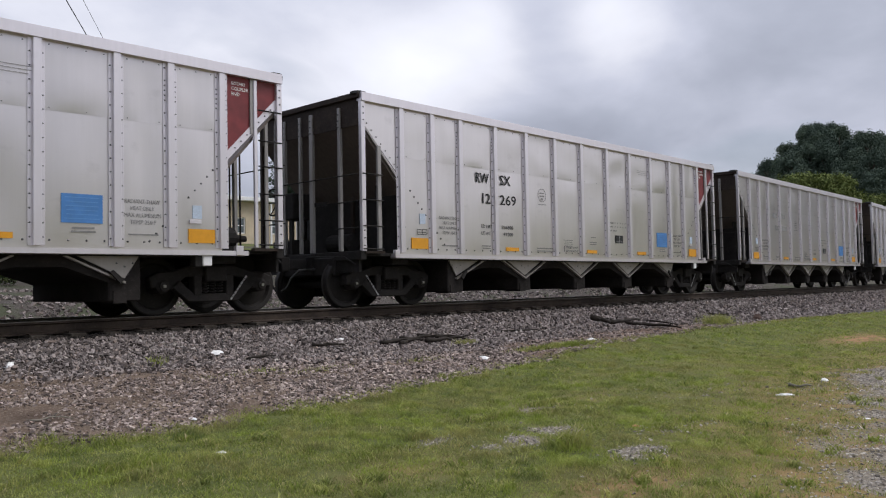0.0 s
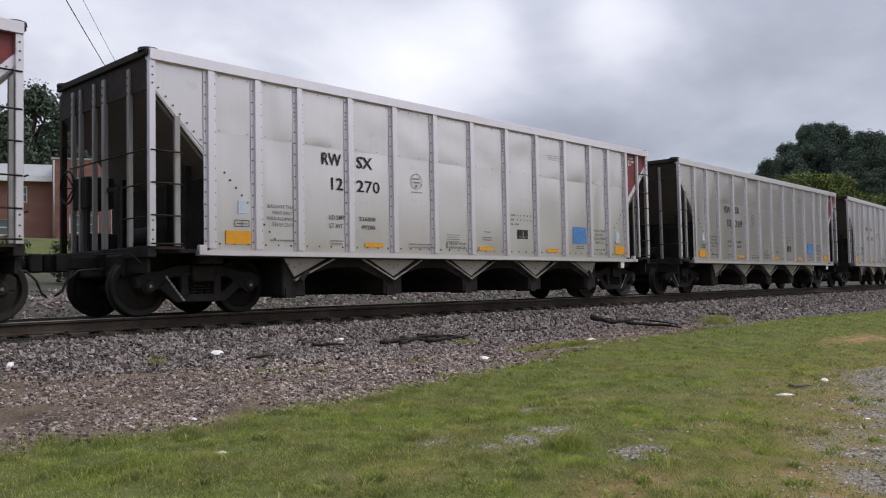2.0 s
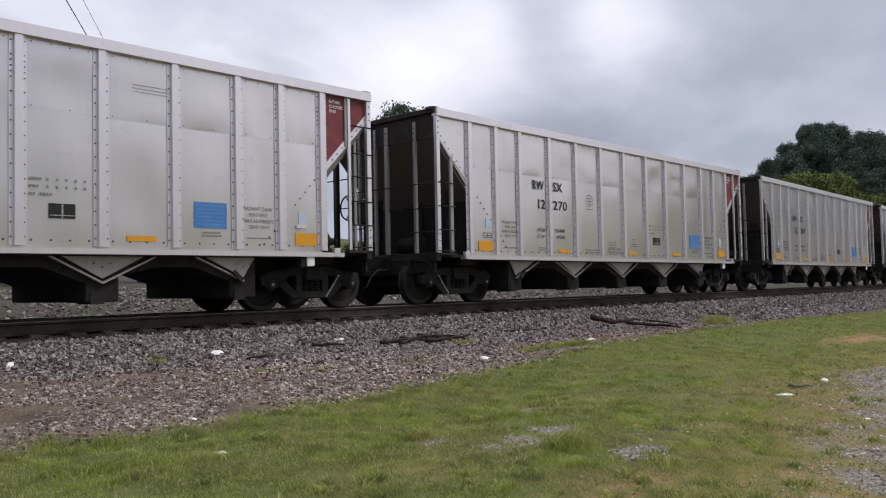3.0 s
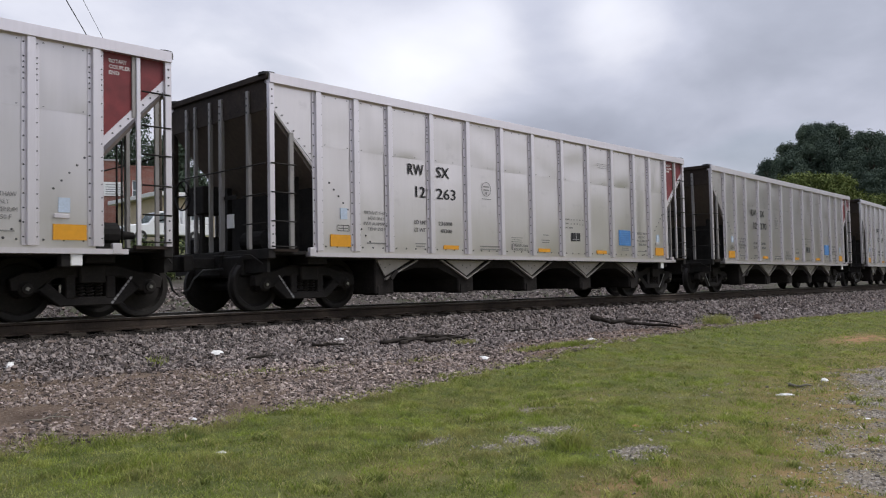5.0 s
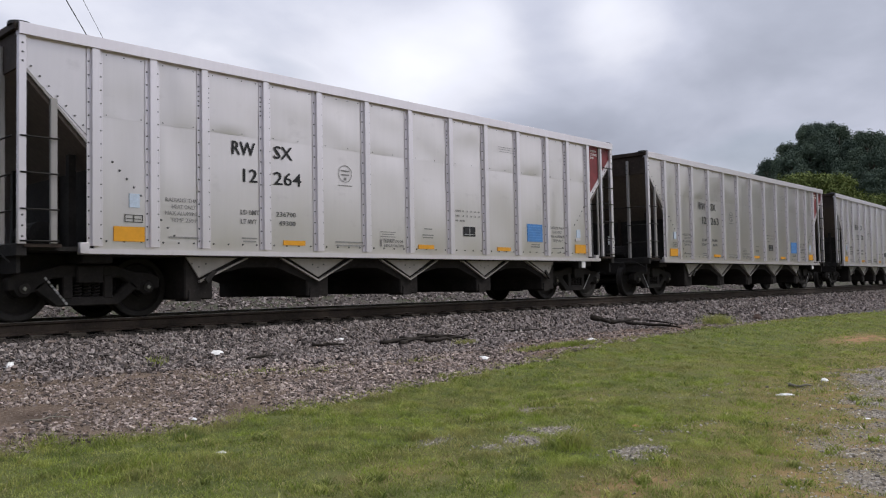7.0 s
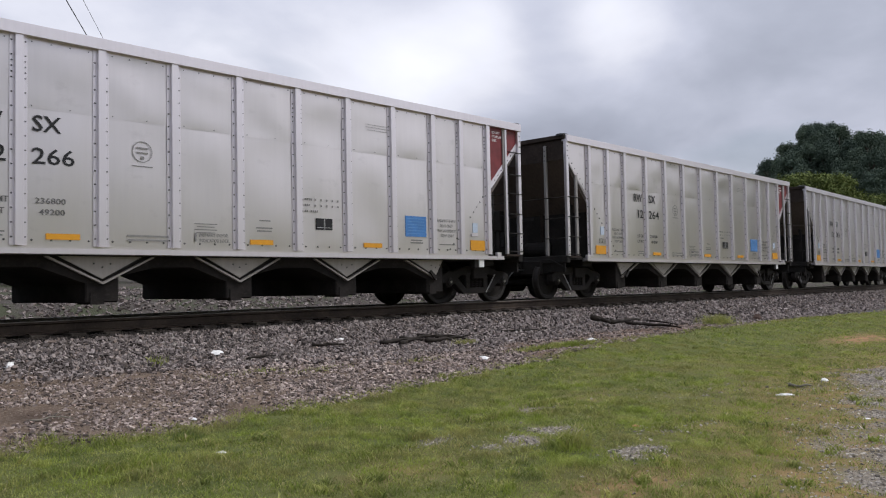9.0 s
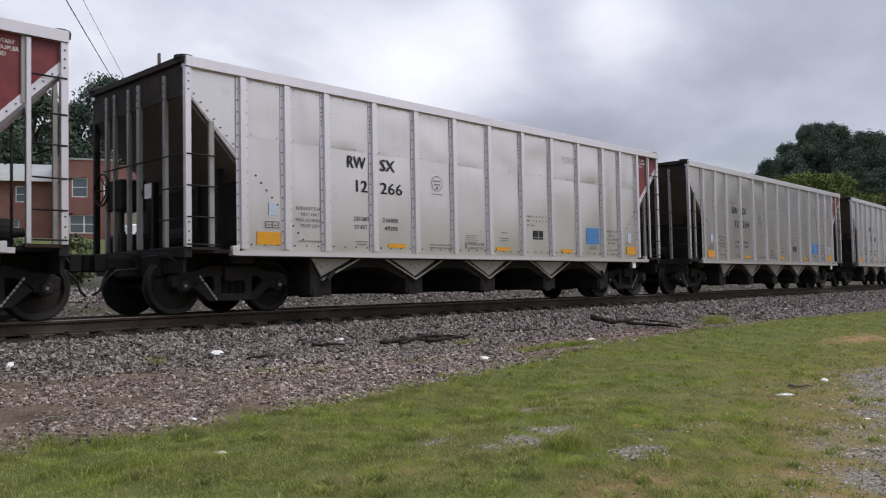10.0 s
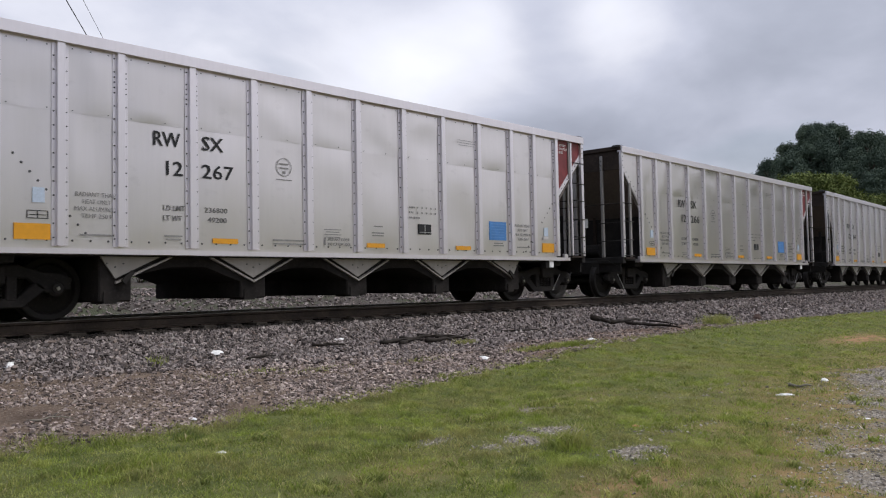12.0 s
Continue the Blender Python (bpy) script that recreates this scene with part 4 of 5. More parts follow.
def build_train():
    first = build_car()
    for k, (place, number, load, tare) in enumerate(CONSIST):
        m = car_pose(place, 0)
        car = first if k == 0 else copy_thing(first, m)
        car.matrix_basis = m
        CARS.append((place, car))
    y = PY - 0.0172
    for (place, car), (_, number, load, tare) in zip(CARS, CONSIST):
        if number:
            rows = [("RW", 2.40, 2.55, 0.215, 0.43, INK), ("SX", 3.20, 2.555, 0.215, 0.37, INK), ("12", 2.60, 2.12, 0.215, 0.27, INK), (number, 3.19, 2.12, 0.215, 0.56, INK),
                    ("LD LMT", 2.55, 1.59, 0.078, 0.35, STENCIL), (load, 3.23, 1.59, 0.078, 0.40, STENCIL), ("LT WT", 2.55, 1.44, 0.078, 0.30, STENCIL), (tare, 3.28, 1.44, 0.078, 0.34, STENCIL)]
            for text, x, z, h, w, mat in rows:
                part("lettering", lettering(text, h, mat, w, 0.012), None, car, "black painted reporting mark" if mat is INK else "", at=pose(x, y, z))
            if number in ("266", "263"):
                z0 = 1.87 if number == "266" else 1.45
                part("notice", Shape().box(END0 - 0.01, END0 + 0.005, 1.05, 1.26, z0, z0 + 0.24), WHITE, car, "white notice sheet")
            tagged(car, "bare aluminium coal hopper car lettered RWSX 12%s" % number)
        else:
            s = Shape()
            for x, w, z in ((2.40, .38, 2.56), (3.20, .37, 2.56), (2.58, .27, 2.12), (3.19, .54, 2.12)):
                s.box(x, x + w, y - 0.001, y + 0.001, z + 0.02, z + 0.19)
            part("worn_mark", s, FAINT, car, "worn, unreadable painted mark")

# ---------- behind the track ----------
# leaf colour lifted and blued to stand in for distant haze
LEAF_DARK = Mat("dark_foliage", 0.9, 0.0, 0.08)
LEAF_DARK.color(LEAF_DARK.mix(LEAF_DARK.span(LEAF_DARK.rnd(), 0, 1, 0, 0.55), LEAF_DARK.ramp(LEAF_DARK.island(), [(0.0, (0.072, 0.096, 0.070)), (0.6, (0.084, 0.112, 0.078)), (1.0, (0.098, 0.128, 0.083))]), (0.048, 0.070, 0.062)))
LEAF_LIGHT = Mat("light_foliage", 0.9, 0.0, 0.1)
LEAF_LIGHT.color(LEAF_LIGHT.ramp(LEAF_LIGHT.island(), [(0.0, (0.058, 0.078, 0.024)), (0.6, (0.115, 0.145, 0.042)), (1.0, (0.19, 0.215, 0.07))]))
BARK = dusty("bark", (0.045, 0.034, 0.026), (0.11, 0.09, 0.07), 0.9)


def crown_mesh(name, material, seed, height, spread, base, lobes, leaves, size):
    """Leaves gathered in clumps round the ends of the limbs."""
    rng = random.Random(seed)
    v, f, ends = [], [], []
    for _ in range(lobes):
        t = rng.random()
        z = base + (height - base) * (0.12 + 0.88 * t)
        r = spread * (1.0 - 0.75 * t ** 1.6) * rng.uniform(0.25, 1.0)
        a = rng.uniform(0, 2 * math.pi)
        c = Vector((r * math.cos(a), r * math.sin(a), z))
        ends.append(c)
        rad = spread * rng.uniform(0.22, 0.42) * (1.0 - 0.35 * t)
        for _ in range(leaves):
            d = Vector((rng.gauss(0, 1), rng.gauss(0, 1), rng.gauss(0, 0.75))).normalized() * rad * (0.45 + 0.65 * rng.random())
            p = c + d
            n = (d.normalized() + Vector((rng.uniform(-1, 1), rng.uniform(-1, 1), rng.uniform(-0.3, 1)))).normalized()
            a1 = n.orthogonal().normalized()
            b1 = n.cross(a1)
            s = size * rng.uniform(0.6, 1.4)
            o = len(v)
            v += [p - a1 * s, p - b1 * s * 0.6, p + a1 * s, p + b1 * s * 0.6]
            f.append((o, o + 1, o + 2, o + 3))
    me = bpy.data.meshes.new(name)
    me.from_pydata([tuple(p) for p in v], [], f)
    me.materials.append(material.mat)
    return me, ends


def build_tree(seed, height, spread, base, material, lobes=34, leaves=110, size=0.22, label="tall broad-leaved tree with dark green crown"):
    t = thing("tree", label, "tree")
    crown, ends = crown_mesh("crown", material, seed, height, spread, base, lobes, leaves, size)
    s = Shape()
    r = height * 0.018
    s.tube([(0, 0, -0.5), (0.05, 0, height * 0.3), (-0.05, 0.05, height * 0.6), (0, 0, height * 0.9)], [r * 1.3, r, r * 0.6, r * 0.2], 8)
    for e in ends[:14]:
        z0 = max(base * 0.7, e.z - spread * 0.6)
        s.tube([(0, 0, z0), tuple(e * 0.5 + Vector((0, 0, z0 * 0.5))), tuple(e)], [r * 0.45, r * 0.3, r * 0.1], 5)
    part("trunk", s, BARK, t)
    part("crown", crown, None, t)
    return t


def place(kind, m, group=""):
    o = copy_thing(kind, m)
    if group:
        tagged(o, group=group)
    return o


def build_trees():
    rng = random.Random(11)
    kinds = [build_tree(1, 15, 5.2, 3.5, LEAF_DARK, 46, 150, 0.19), build_tree(2, 18, 5.6, 4.5, LEAF_DARK, 52, 150, 0.19), build_tree(3, 12.5, 4.8, 2.5, LEAF_DARK, 44, 150, 0.18)]
    light = build_tree(4, 13.8, 5.5, 1.0, LEAF_LIGHT, 36, 130, 0.2, "low leafy tree with fresh light green crown")
    for i, k in enumerate(kinds + [light]):
        x, y = ((-14, 82), (4, 96), (60, 100), (172, 24))[i]
        k.matrix_basis = pose(x, y, ground_z(x, y) - 0.2)
    spots = [(10, 88, 1), (22, 84, 0), (30, 92, 1), (38, 96, 2), (47, 100, 0), (55, 90, 2), (80, 98, 0), (16, 104, 1), (27, 110, 0), (-4, 92, 1), (44, 86, 1), (38, 85, 2), (48, 88, 1), (41, 90, 2), (54, 84, 0), (70, 84, 2), (20, 78, 0), (12, 76, 2), (14, 74, 2), (22, 73, 2), (28, 76, 2), (33, 78, 0), (8, 74, 0), (17, 84, 1), (25, 88, 1), (34, 88, 2), (72, 64, 1), (76.5, 65.5, 1), (82.5, 66.5, 1), (57, 47, 2), (66, 58, 0), (63, 50, 2), (72, 60, 2), (80, 66, 0)]
    for x, y, k in spots:
        place(kinds[k], pose(x, y, ground_z(x, y) - 0.2, 0, 0, rng.uniform(0, 360)), "trees behind the building")
    n = 0
    while n < 250:
        x, y = rng.uniform(172, 300), rng.uniform(20, 108)
        if hill(x, y) < 1.2:
            continue
        place(kinds[rng.choice((0, 2)) if (y + 11.3) / x > 0.318 else rng.choice((2, 2, 0, 2))], pose(x, y, ground_z(x, y) - 0.3, 0, 0, rng.uniform(0, 360)), "trees on the wooded hill")
        n += 1
    for i in range(9):
        x, y = 147 + rng.uniform(-4, 4), 34.8 + i * 1.05 + rng.uniform(-0.5, 0.5)
        place(light, pose(x, y, ground_z(x, y) - 0.3, 0, 0, rng.uniform(0, 360)), "light trees below the hill")
    # trees out of view, added so the far cars reflect something dark
    for x, y, k in ((82, -24, 2), (98, -22, 2), (108, -26, 0), (118, -24, 2), (128, -30, 0), (138, -26, 0), (150, -30, 1), (163, -32, 0)):
        place(kinds[k], pose(x, y, ground_z(x, y) - 0.3, 0, 0, rng.uniform(0, 360)), "trees along the near side")
    shrub = build_tree(5, 10.5, 4.6, 0.4, LEAF_LIGHT, 30, 120, 0.17, "leafy light green shrub below the hill")
    shrub.matrix_basis = pose(150, 26, ground_z(150, 26) - 0.2)
    for i in range(9):
        x, y = 150 + rng.uniform(-3, 3), 27.5 + i * 1.1 + rng.uniform(-0.6, 0.6)
        place(shrub, pose(x, y, ground_z(x, y) - 0.2, 0, 0, rng.uniform(0, 360)), "light shrubs below the hill")


build_trees()


# ---------- buildings, vehicle, pole and wires behind the track ----------
def brick_material():
    m = Mat("red_brick", 0.85)
    b = m.n("ShaderNodeTexBrick")
    b.inputs["Scale"].default_value = 1.0
    for key, v in (("Brick Width", 0.23), ("Row Height", 0.08), ("Mortar Size", 0.008)):
        b.inputs[key].default_value = v
    for key, v in (("Color1", (0.27, 0.085, 0.055, 1)), ("Color2", (0.20, 0.06, 0.042, 1)), ("Mortar", (0.30, 0.26, 0.23, 1))):
        b.inputs[key].default_value = v
    mp = m.n("ShaderNodeMapping")
    mp.inputs["Rotation"].default_value = (math.pi / 2, 0, 0)
    m.k(m.tc.outputs["Object"], mp.inputs[0])
    m.k(mp.outputs[0], b.inputs["Vector"])
    m.color(m.mix(m.span(m.noise(0.8, 6), 0.35, 0.7, 0, 0.5), b.outputs["Color"], (0.16, 0.065, 0.05)))
    m.bump(b.outputs["Fac"], 0.3, 0.01)
    return m.mat


BRICK = brick_material()
CREAM = simple("cream_render", (0.55, 0.46, 0.33), 0.8, 0, 0.12, 0.8, 0.1)
ROOF = simple("pale_metal_roof", (0.36, 0.36, 0.355), 0.5, 0.2, 0.12, 0.6, 0.05)
PANE = Mat("window_glass", 0.08, 0.0, 0.8).color((0.10, 0.125, 0.13)).mat
BLIND = simple("pale_blind", (0.42, 0.47, 0.46), 0.8, 0, 0.1, 8, 0)
CARWHITE = simple("white_car_paint", (0.80, 0.81, 0.82), 0.25, 0, 0.04, 2, 0)


def wall_with_holes(x0, x1, z0, z1, holes, y, thick):
    """A wall in the xz plane, built of blocks round its openings."""
    s = Shape()
    xs = sorted({x0, x1, *[h[0] for h in holes], *[h[1] for h in holes]})
    for a, b in zip(xs, xs[1:]):
        cut = sorted((h[2], h[3]) for h in holes if h[0] < (a + b) / 2 < h[1])
        z = z0
        for lo, hi in cut:
            s.box(a, b, y, y + thick, z, lo)
            z = hi
        s.box(a, b, y, y + thick, z, z1)
    return s


def add_window(parent, x0, x1, z0, z1, y, sashes=1):
    s = Shape()
    t = 0.09
    s.box(x0, x1, y, y + 0.1, z0, z0 + t).box(x0, x1, y, y + 0.1, z1 - t, z1)
    s.box(x0, x0 + t, y, y + 0.1, z0 + t, z1 - t).box(x1 - t, x1, y, y + 0.1, z0 + t, z1 - t)
    s.box(x0 + t, x1 - t, y + 0.01, y + 0.08, (z0 + z1) / 2 - 0.03, (z0 + z1) / 2 + 0.03)
    for k in range(1, sashes):
        x = x0 + (x1 - x0) * k / sashes
        s.box(x - 0.06, x + 0.06, y, y + 0.1, z0 + t, z1 - t)
    w = part("window", s, WHITE, parent, "white framed window")
    part("pane", Shape().box(x0 + t, x1 - t, y + 0.05, y + 0.06, z0 + t, z1 - t), PANE, w)
    part("blind", Shape().box(x0 + t, x1 - t, y + 0.09, y + 0.10, (z0 + z1) / 2 - 0.2, z1 - t), BLIND, w)
    part("sill", Shape().box(x0 - 0.08, x1 + 0.08, y - 0.08, y + 0.04, z0 - 0.08, z0), WHITE, w)


def build_brick_building():
    z = ground_z(29, 59) - 0.3
    h = thing("brick_building", "two-storey red brick building with white window frames", "building", pose(27.8, 60, z, 0, 0, -25))
    wins = [(1.5, 2.75, 4.0, 5.7, 1), (1.3, 3.6, 0.9, 2.5, 2), (6.3, 7.1, 3.85, 5.6, 1)]
    wall = part("wall", wall_with_holes(0, 5.2, 0, 7.2, [w[:4] for w in wins[:2]], 0, 0.3).box(-0.0, 0.3, 0.3, 9, 0, 7.2), BRICK, h, "red brick wall")
    part("wall", wall_with_holes(5.2, 8.1, 0, 6.75, [wins[2][:4]], 0.15, 0.3).box(7.8, 8.1, 0.45, 9, 0, 6.75), BRICK, h)
    part("coping", Shape().box(-0.1, 5.25, -0.08, 0.4, 7.2, 7.34), ROOF, h)
    part("coping", Shape().box(5.25, 8.2, 0.05, 0.55, 6.75, 6.86), BRICK, h)
    part("roof", Shape().box(0.3, 7.8, 0.4, 9, 6.5, 6.6), ROOF, h)
    part("downpipe", Shape().tube([(0.12, -0.08, 0), (0.12, -0.08, 7.1)], 0.07, 8), ROOF, h)
    for w in wins:
        add_window(h, *w[:4], 0.12 if w[0] < 5 else 0.27, w[4])
    sign = part("sign_board", Shape().box(4.0, 5.6, -0.06, -0.01, 4.15, 5.35), WHITE, h, "white notice board on the brick wall", bevel=0.01)
    part("sign_lines", bars(Shape(), 4.15, 5.15, 5, 1.3, 0.07, -0.062, 0.2, 4), FAINT, sign, kind="stuff")
    ww = [(-2.9, -2.0, 3.6, 5.0), (-5.8, -4.9, 3.6, 5.0), (-8.6, -7.7, 3.6, 5.0), (-4.4, -2.6, 0.8, 2.2)]
    part("wing_wall", wall_with_holes(-12, 0, 0, 5.6, ww, 1.2, 0.3), BRICK, h)
    for w in ww:
        add_window(h, *w, 1.32)
    part("wing_roof", Shape().prism([(0.7, 5.5), (0.7, 5.72), (5.0, 7.4), (9.3, 5.72), (9.3, 5.5)], "x", -12.4, 0), ROOF, h, "pale low-pitched roof")
    part("eave_board", Shape().box(-12.4, 0.0, 0.6, 0.72, 5.35, 5.78), WHITE, h)


def build_cream_building():
    z = ground_z(36, 46) - 0.3
    h = thing("low_building", "low cream rendered building with white flat roof edge", "building", pose(30.1, 46, z, 0, 0, -3))
    holes = [(1.8, 3.2, 0.3, 2.4), (6.0, 7.2, 1.0, 2.3), (9.6, 10.8, 1.0, 2.3)]
    part("wall", wall_with_holes(0, 14.5, 0, 3.55, holes, 0, 0.25).box(0, 0.25, 0.25, 8, 0, 3.55).box(14.25, 14.5, 0.25, 8, 0, 3.55), CREAM, h, "cream wall")
    part("roof", Shape().box(-0.5, 15, -0.7, 8.5, 3.6, 3.92), WHITE, h, "white flat roof edge", bevel=0.02)
    for x0, x1, z0, z1 in holes[1:]:
        add_window(h, x0, x1, z0, z1, 0.1)
    d = part("door", Shape().box(1.8, 3.2, 0.1, 0.16, 0.3, 2.4), WHITE, h, "white double door")
    part("handle", Shape().box(2.4, 2.44, 0.05, 0.1, 1.2, 1.5), STEEL, d)
    for x in (-0.3, 4.6, 9.2):
        part("canopy_post", Shape().box(x, x + 0.12, -0.6, -0.48, 0, 3.6), WHITE, h)


def build_pickup():
    z = ground_z(25, 36)
    t = thing("utility_truck", "white utility truck parked behind the track", "truck", pose(22.7, 36, z, 0, 0, -6))
    b = part("body", Shape().prism([(0.0, 0.45), (0.0, 0.95), (0.15, 1.08), (1.35, 1.18), (1.95, 1.95), (3.3, 2.0), (3.42, 1.2), (5.4, 1.2), (5.4, 0.5)], "y", 0, 1.9), CARWHITE, t, "white painted body", bevel=0.06)
    part("windscreen", Shape().prism([(1.40, 1.24), (1.96, 1.90), (1.93, 1.92), (1.36, 1.25)], "y", 0.12, 1.78), PANE, b)
    part("side_window", Shape().prism([(1.75, 1.25), (2.12, 1.85), (2.55, 1.87), (2.55, 1.25)], "y", -0.012, 0.02), PANE, b)
    part("side_window", Shape().prism([(2.65, 1.25), (2.65, 1.87), (3.2, 1.87), (3.3, 1.25)], "y", -0.012, 0.02), PANE, b)
    part("bumper", Shape().box(-0.12, 0.05, 0.05, 1.85, 0.42, 0.66), STEEL, t, bevel=0.02)
    part("headlight", Shape().box(-0.012, 0.06, 0.12, 0.42, 0.78, 0.95), ROOF, t)
    part("headlight", Shape().box(-0.012, 0.06, 1.48, 1.78, 0.78, 0.95), ROOF, t)
    part("service_box", Shape().box(3.5, 5.4, 0.02, 1.88, 1.2, 2.15), CARWHITE, t, "white service box", bevel=0.03)
    part("box_window", Shape().box(4.1, 4.6, 0.005, 0.03, 1.5, 1.95), PANE, t)
    for x in (0.9, 4.3):
        for y in (0.1, 1.8):
            w = part("wheel", Shape().turned([(-0.12, 0.2), (-0.12, 0.36), (-0.09, 0.39), (0.09, 0.39), (0.12, 0.36), (0.12, 0.2)], "y", (x, y, 0.39), 18), RUBBER, t, "black tyre")
            part("rim", Shape().turned([(-0.125, 0.05), (-0.125, 0.2), (0.125, 0.2), (0.125, 0.05)], "y", (x, y, 0.39), 12), ROOF, w)


def build_pole_and_wires():
    x, y = 25.95, 38
    z = ground_z(x, y)
    p = thing("utility_pole", "weathered dark timber utility pole", "utility pole", pose(x, y, z))
    part("shaft", Shape().tube([(0, 0, -0.5), (0, 0, 15.7 - z)], [0.15, 0.10], 10), BARK, p)
    part("crossarm", Shape().box(-0.06, 0.06, -1.1, 1.1, 9.2, 9.32), BARK, p)
    for k, (a, b, r) in enumerate((((11.57, 20, 13.47), (34.02, 57, 15.21), 0.024), ((12.49, 20, 13.35), (34.86, 57, 15.37), 0.012))):
        a, b = Vector(a), Vector(b)
        a = a + (a - b) * 0.4
        pts = [a.lerp(b, i / 24) - Vector((0, 0, 0.25 * math.sin(math.pi * i / 24))) for i in range(25)]
        solid("overhead_wire", Shape().tube(pts, r, 6), RUBBER, "dark sagging overhead service wire" if k == 0 else "thin grey overhead service wire", "wire", group="overhead wires")


def build_bushes():
    """Low weedy bushes on top of the bank behind the track."""
    rng = random.Random(17)
    first = build_tree(7, 1.5, 0.9, 0.1, LEAF_WEED, 14, 90, 0.055, "low green weedy bush on the bank")
    for ob in (first,):
        ob.name = "bush"
        tagged(ob, category="bush", group="bushes on the bank")
    spots = [(6.6 + i * 1.25 + rng.uniform(-.4, .4), 14.5 + 0.18 * i + rng.uniform(-1.0, 1.2)) for i in range(20)]
    for k, (x, y) in enumerate(spots):
        m = pose(x, y, ground_z(x, y) - 0.12, 0, 0, rng.uniform(0, 360))
        if k == 0:
            first.matrix_basis = m
        else:
            copy_thing(first, m)


LEAF_WEED = Mat("weed_foliage", 0.7)
LEAF_WEED.color(LEAF_WEED.ramp(LEAF_WEED.island(), [(0.0, (0.025, 0.042, 0.012)), (0.6, (0.06, 0.09, 0.022)), (1.0, (0.13, 0.15, 0.04))]))
build_bushes()
build_brick_building()
build_cream_building()
build_pickup()
build_pole_and_wires()


# ---------- loose stone, grass and litter ----------
def mass_mesh(name, verts, quads, material):
    """A mesh from number arrays; quads may hold triangles as well."""
    me = bpy.data.meshes.new(name)
    k = quads.shape[1]
    me.vertices.add(len(verts))
    me.vertices.foreach_set("co", verts.astype(np.float32).ravel())
    me.loops.add(quads.size)
    me.loops.foreach_set("vertex_index", quads.astype(np.int32).ravel())
    me.polygons.add(len(quads))
    me.polygons.foreach_set("loop_start", np.arange(0, quads.size, k, dtype=np.int32))
    me.materials.append(material)
    me.update(calc_edges=True)
    me.validate()
    me.shade_flat()
    return me


def stone_material(name, warm):
    m = Mat(name, 0.9, 0.0, 0.2)
    c = m.ramp(m.island(), [(p, (r * 1.3 if warm < 0.95 else r, g * warm * (1.3 if warm < 0.95 else 1), b * warm * warm * (1.3 if warm < 0.95 else 1))) for p, (r, g, b) in ((0.0, (0.036, 0.031, 0.030)), (0.25, (0.115, 0.100, 0.096)), (0.55, (0.235, 0.209, 0.203)), (0.8, (0.375, 0.338, 0.327)), (0.93, (0.215, 0.172, 0.15)), (1.0, (0.50, 0.475, 0.455)))])
    c = m.mix(m.span(m.noise(55, 4, 0.7), 0.35, 0.7, 0, 0.4), c, (0.10, 0.085, 0.075))
    m.color(c)
    m.bump(m.noise(90, 4, 0.7), 0.4, 0.006)
    return m.mat


STONE = stone_material("crushed_stone", 0.96)
STONE_DARK = dusty("dark_stone", (0.020, 0.017, 0.015), (0.060, 0.050, 0.044), 0.85)
STONE_PALE = Mat("pale_drive_stone", 0.9, 0.0, 0.2)
STONE_PALE.color(STONE_PALE.ramp(STONE_PALE.island(), [(0.0, (0.12, 0.105, 0.09)), (0.3, (0.24, 0.215, 0.185)), (0.6, (0.35, 0.32, 0.28)), (0.85, (0.43, 0.385, 0.32)), (1.0, (0.58, 0.535, 0.46))]))
STONE_PALE = STONE_PALE.mat
STONE_WARM = stone_material("dusty_gravel", 0.91)
CUBE = np.array([(x, y, z) for x in (-1, 1) for y in (-1, 1) for z in (-1, 1)], float)
CUBE_F = np.array([(0, 1, 3, 2), (4, 6, 7, 5), (0, 4, 5, 1), (2, 3, 7, 6), (0, 2, 6, 4), (1, 5, 7, 3)])


def scatter_stones(name, spots, sizes, seed, label, material, flat=1.0):
    """spots: rows of x, y, z; sizes: half lengths. Each stone is a crooked, turned block."""
    rng = np.random.default_rng(seed)
    n = len(spots)
    loc = CUBE[None] * (1 + rng.uniform(-0.5, 0.3, (n, 8, 3)))
    loc *= (sizes[:, None] * rng.uniform((0.65, 0.5, 0.38), (1.5, 1.1, 0.8), (n, 3)))[:, None, :]
    q = rng.normal(size=(n, 4)) * (1.0, flat, flat, 1.0)
    q /= np.linalg.norm(q, axis=1)[:, None]
    w, x, y, z = q.T
    R = np.stack([1 - 2 * (y * y + z * z), 2 * (x * y - z * w), 2 * (x * z + y * w), 2 * (x * y + z * w), 1 - 2 * (x * x + z * z), 2 * (y * z - x * w),
                  2 * (x * z - y * w), 2 * (y * z + x * w), 1 - 2 * (x * x + y * y)], 1).reshape(n, 3, 3)
    v = np.einsum("nij,nkj->nki", R, loc) + spots[:, None, :]
    f = CUBE_F[None] + 8 * np.arange(n)[:, None, None]
    tagged(new(name, mass_mesh(name, v.reshape(-1, 3), f.reshape(-1, 4), material)), label, "gravel", kind="stuff")


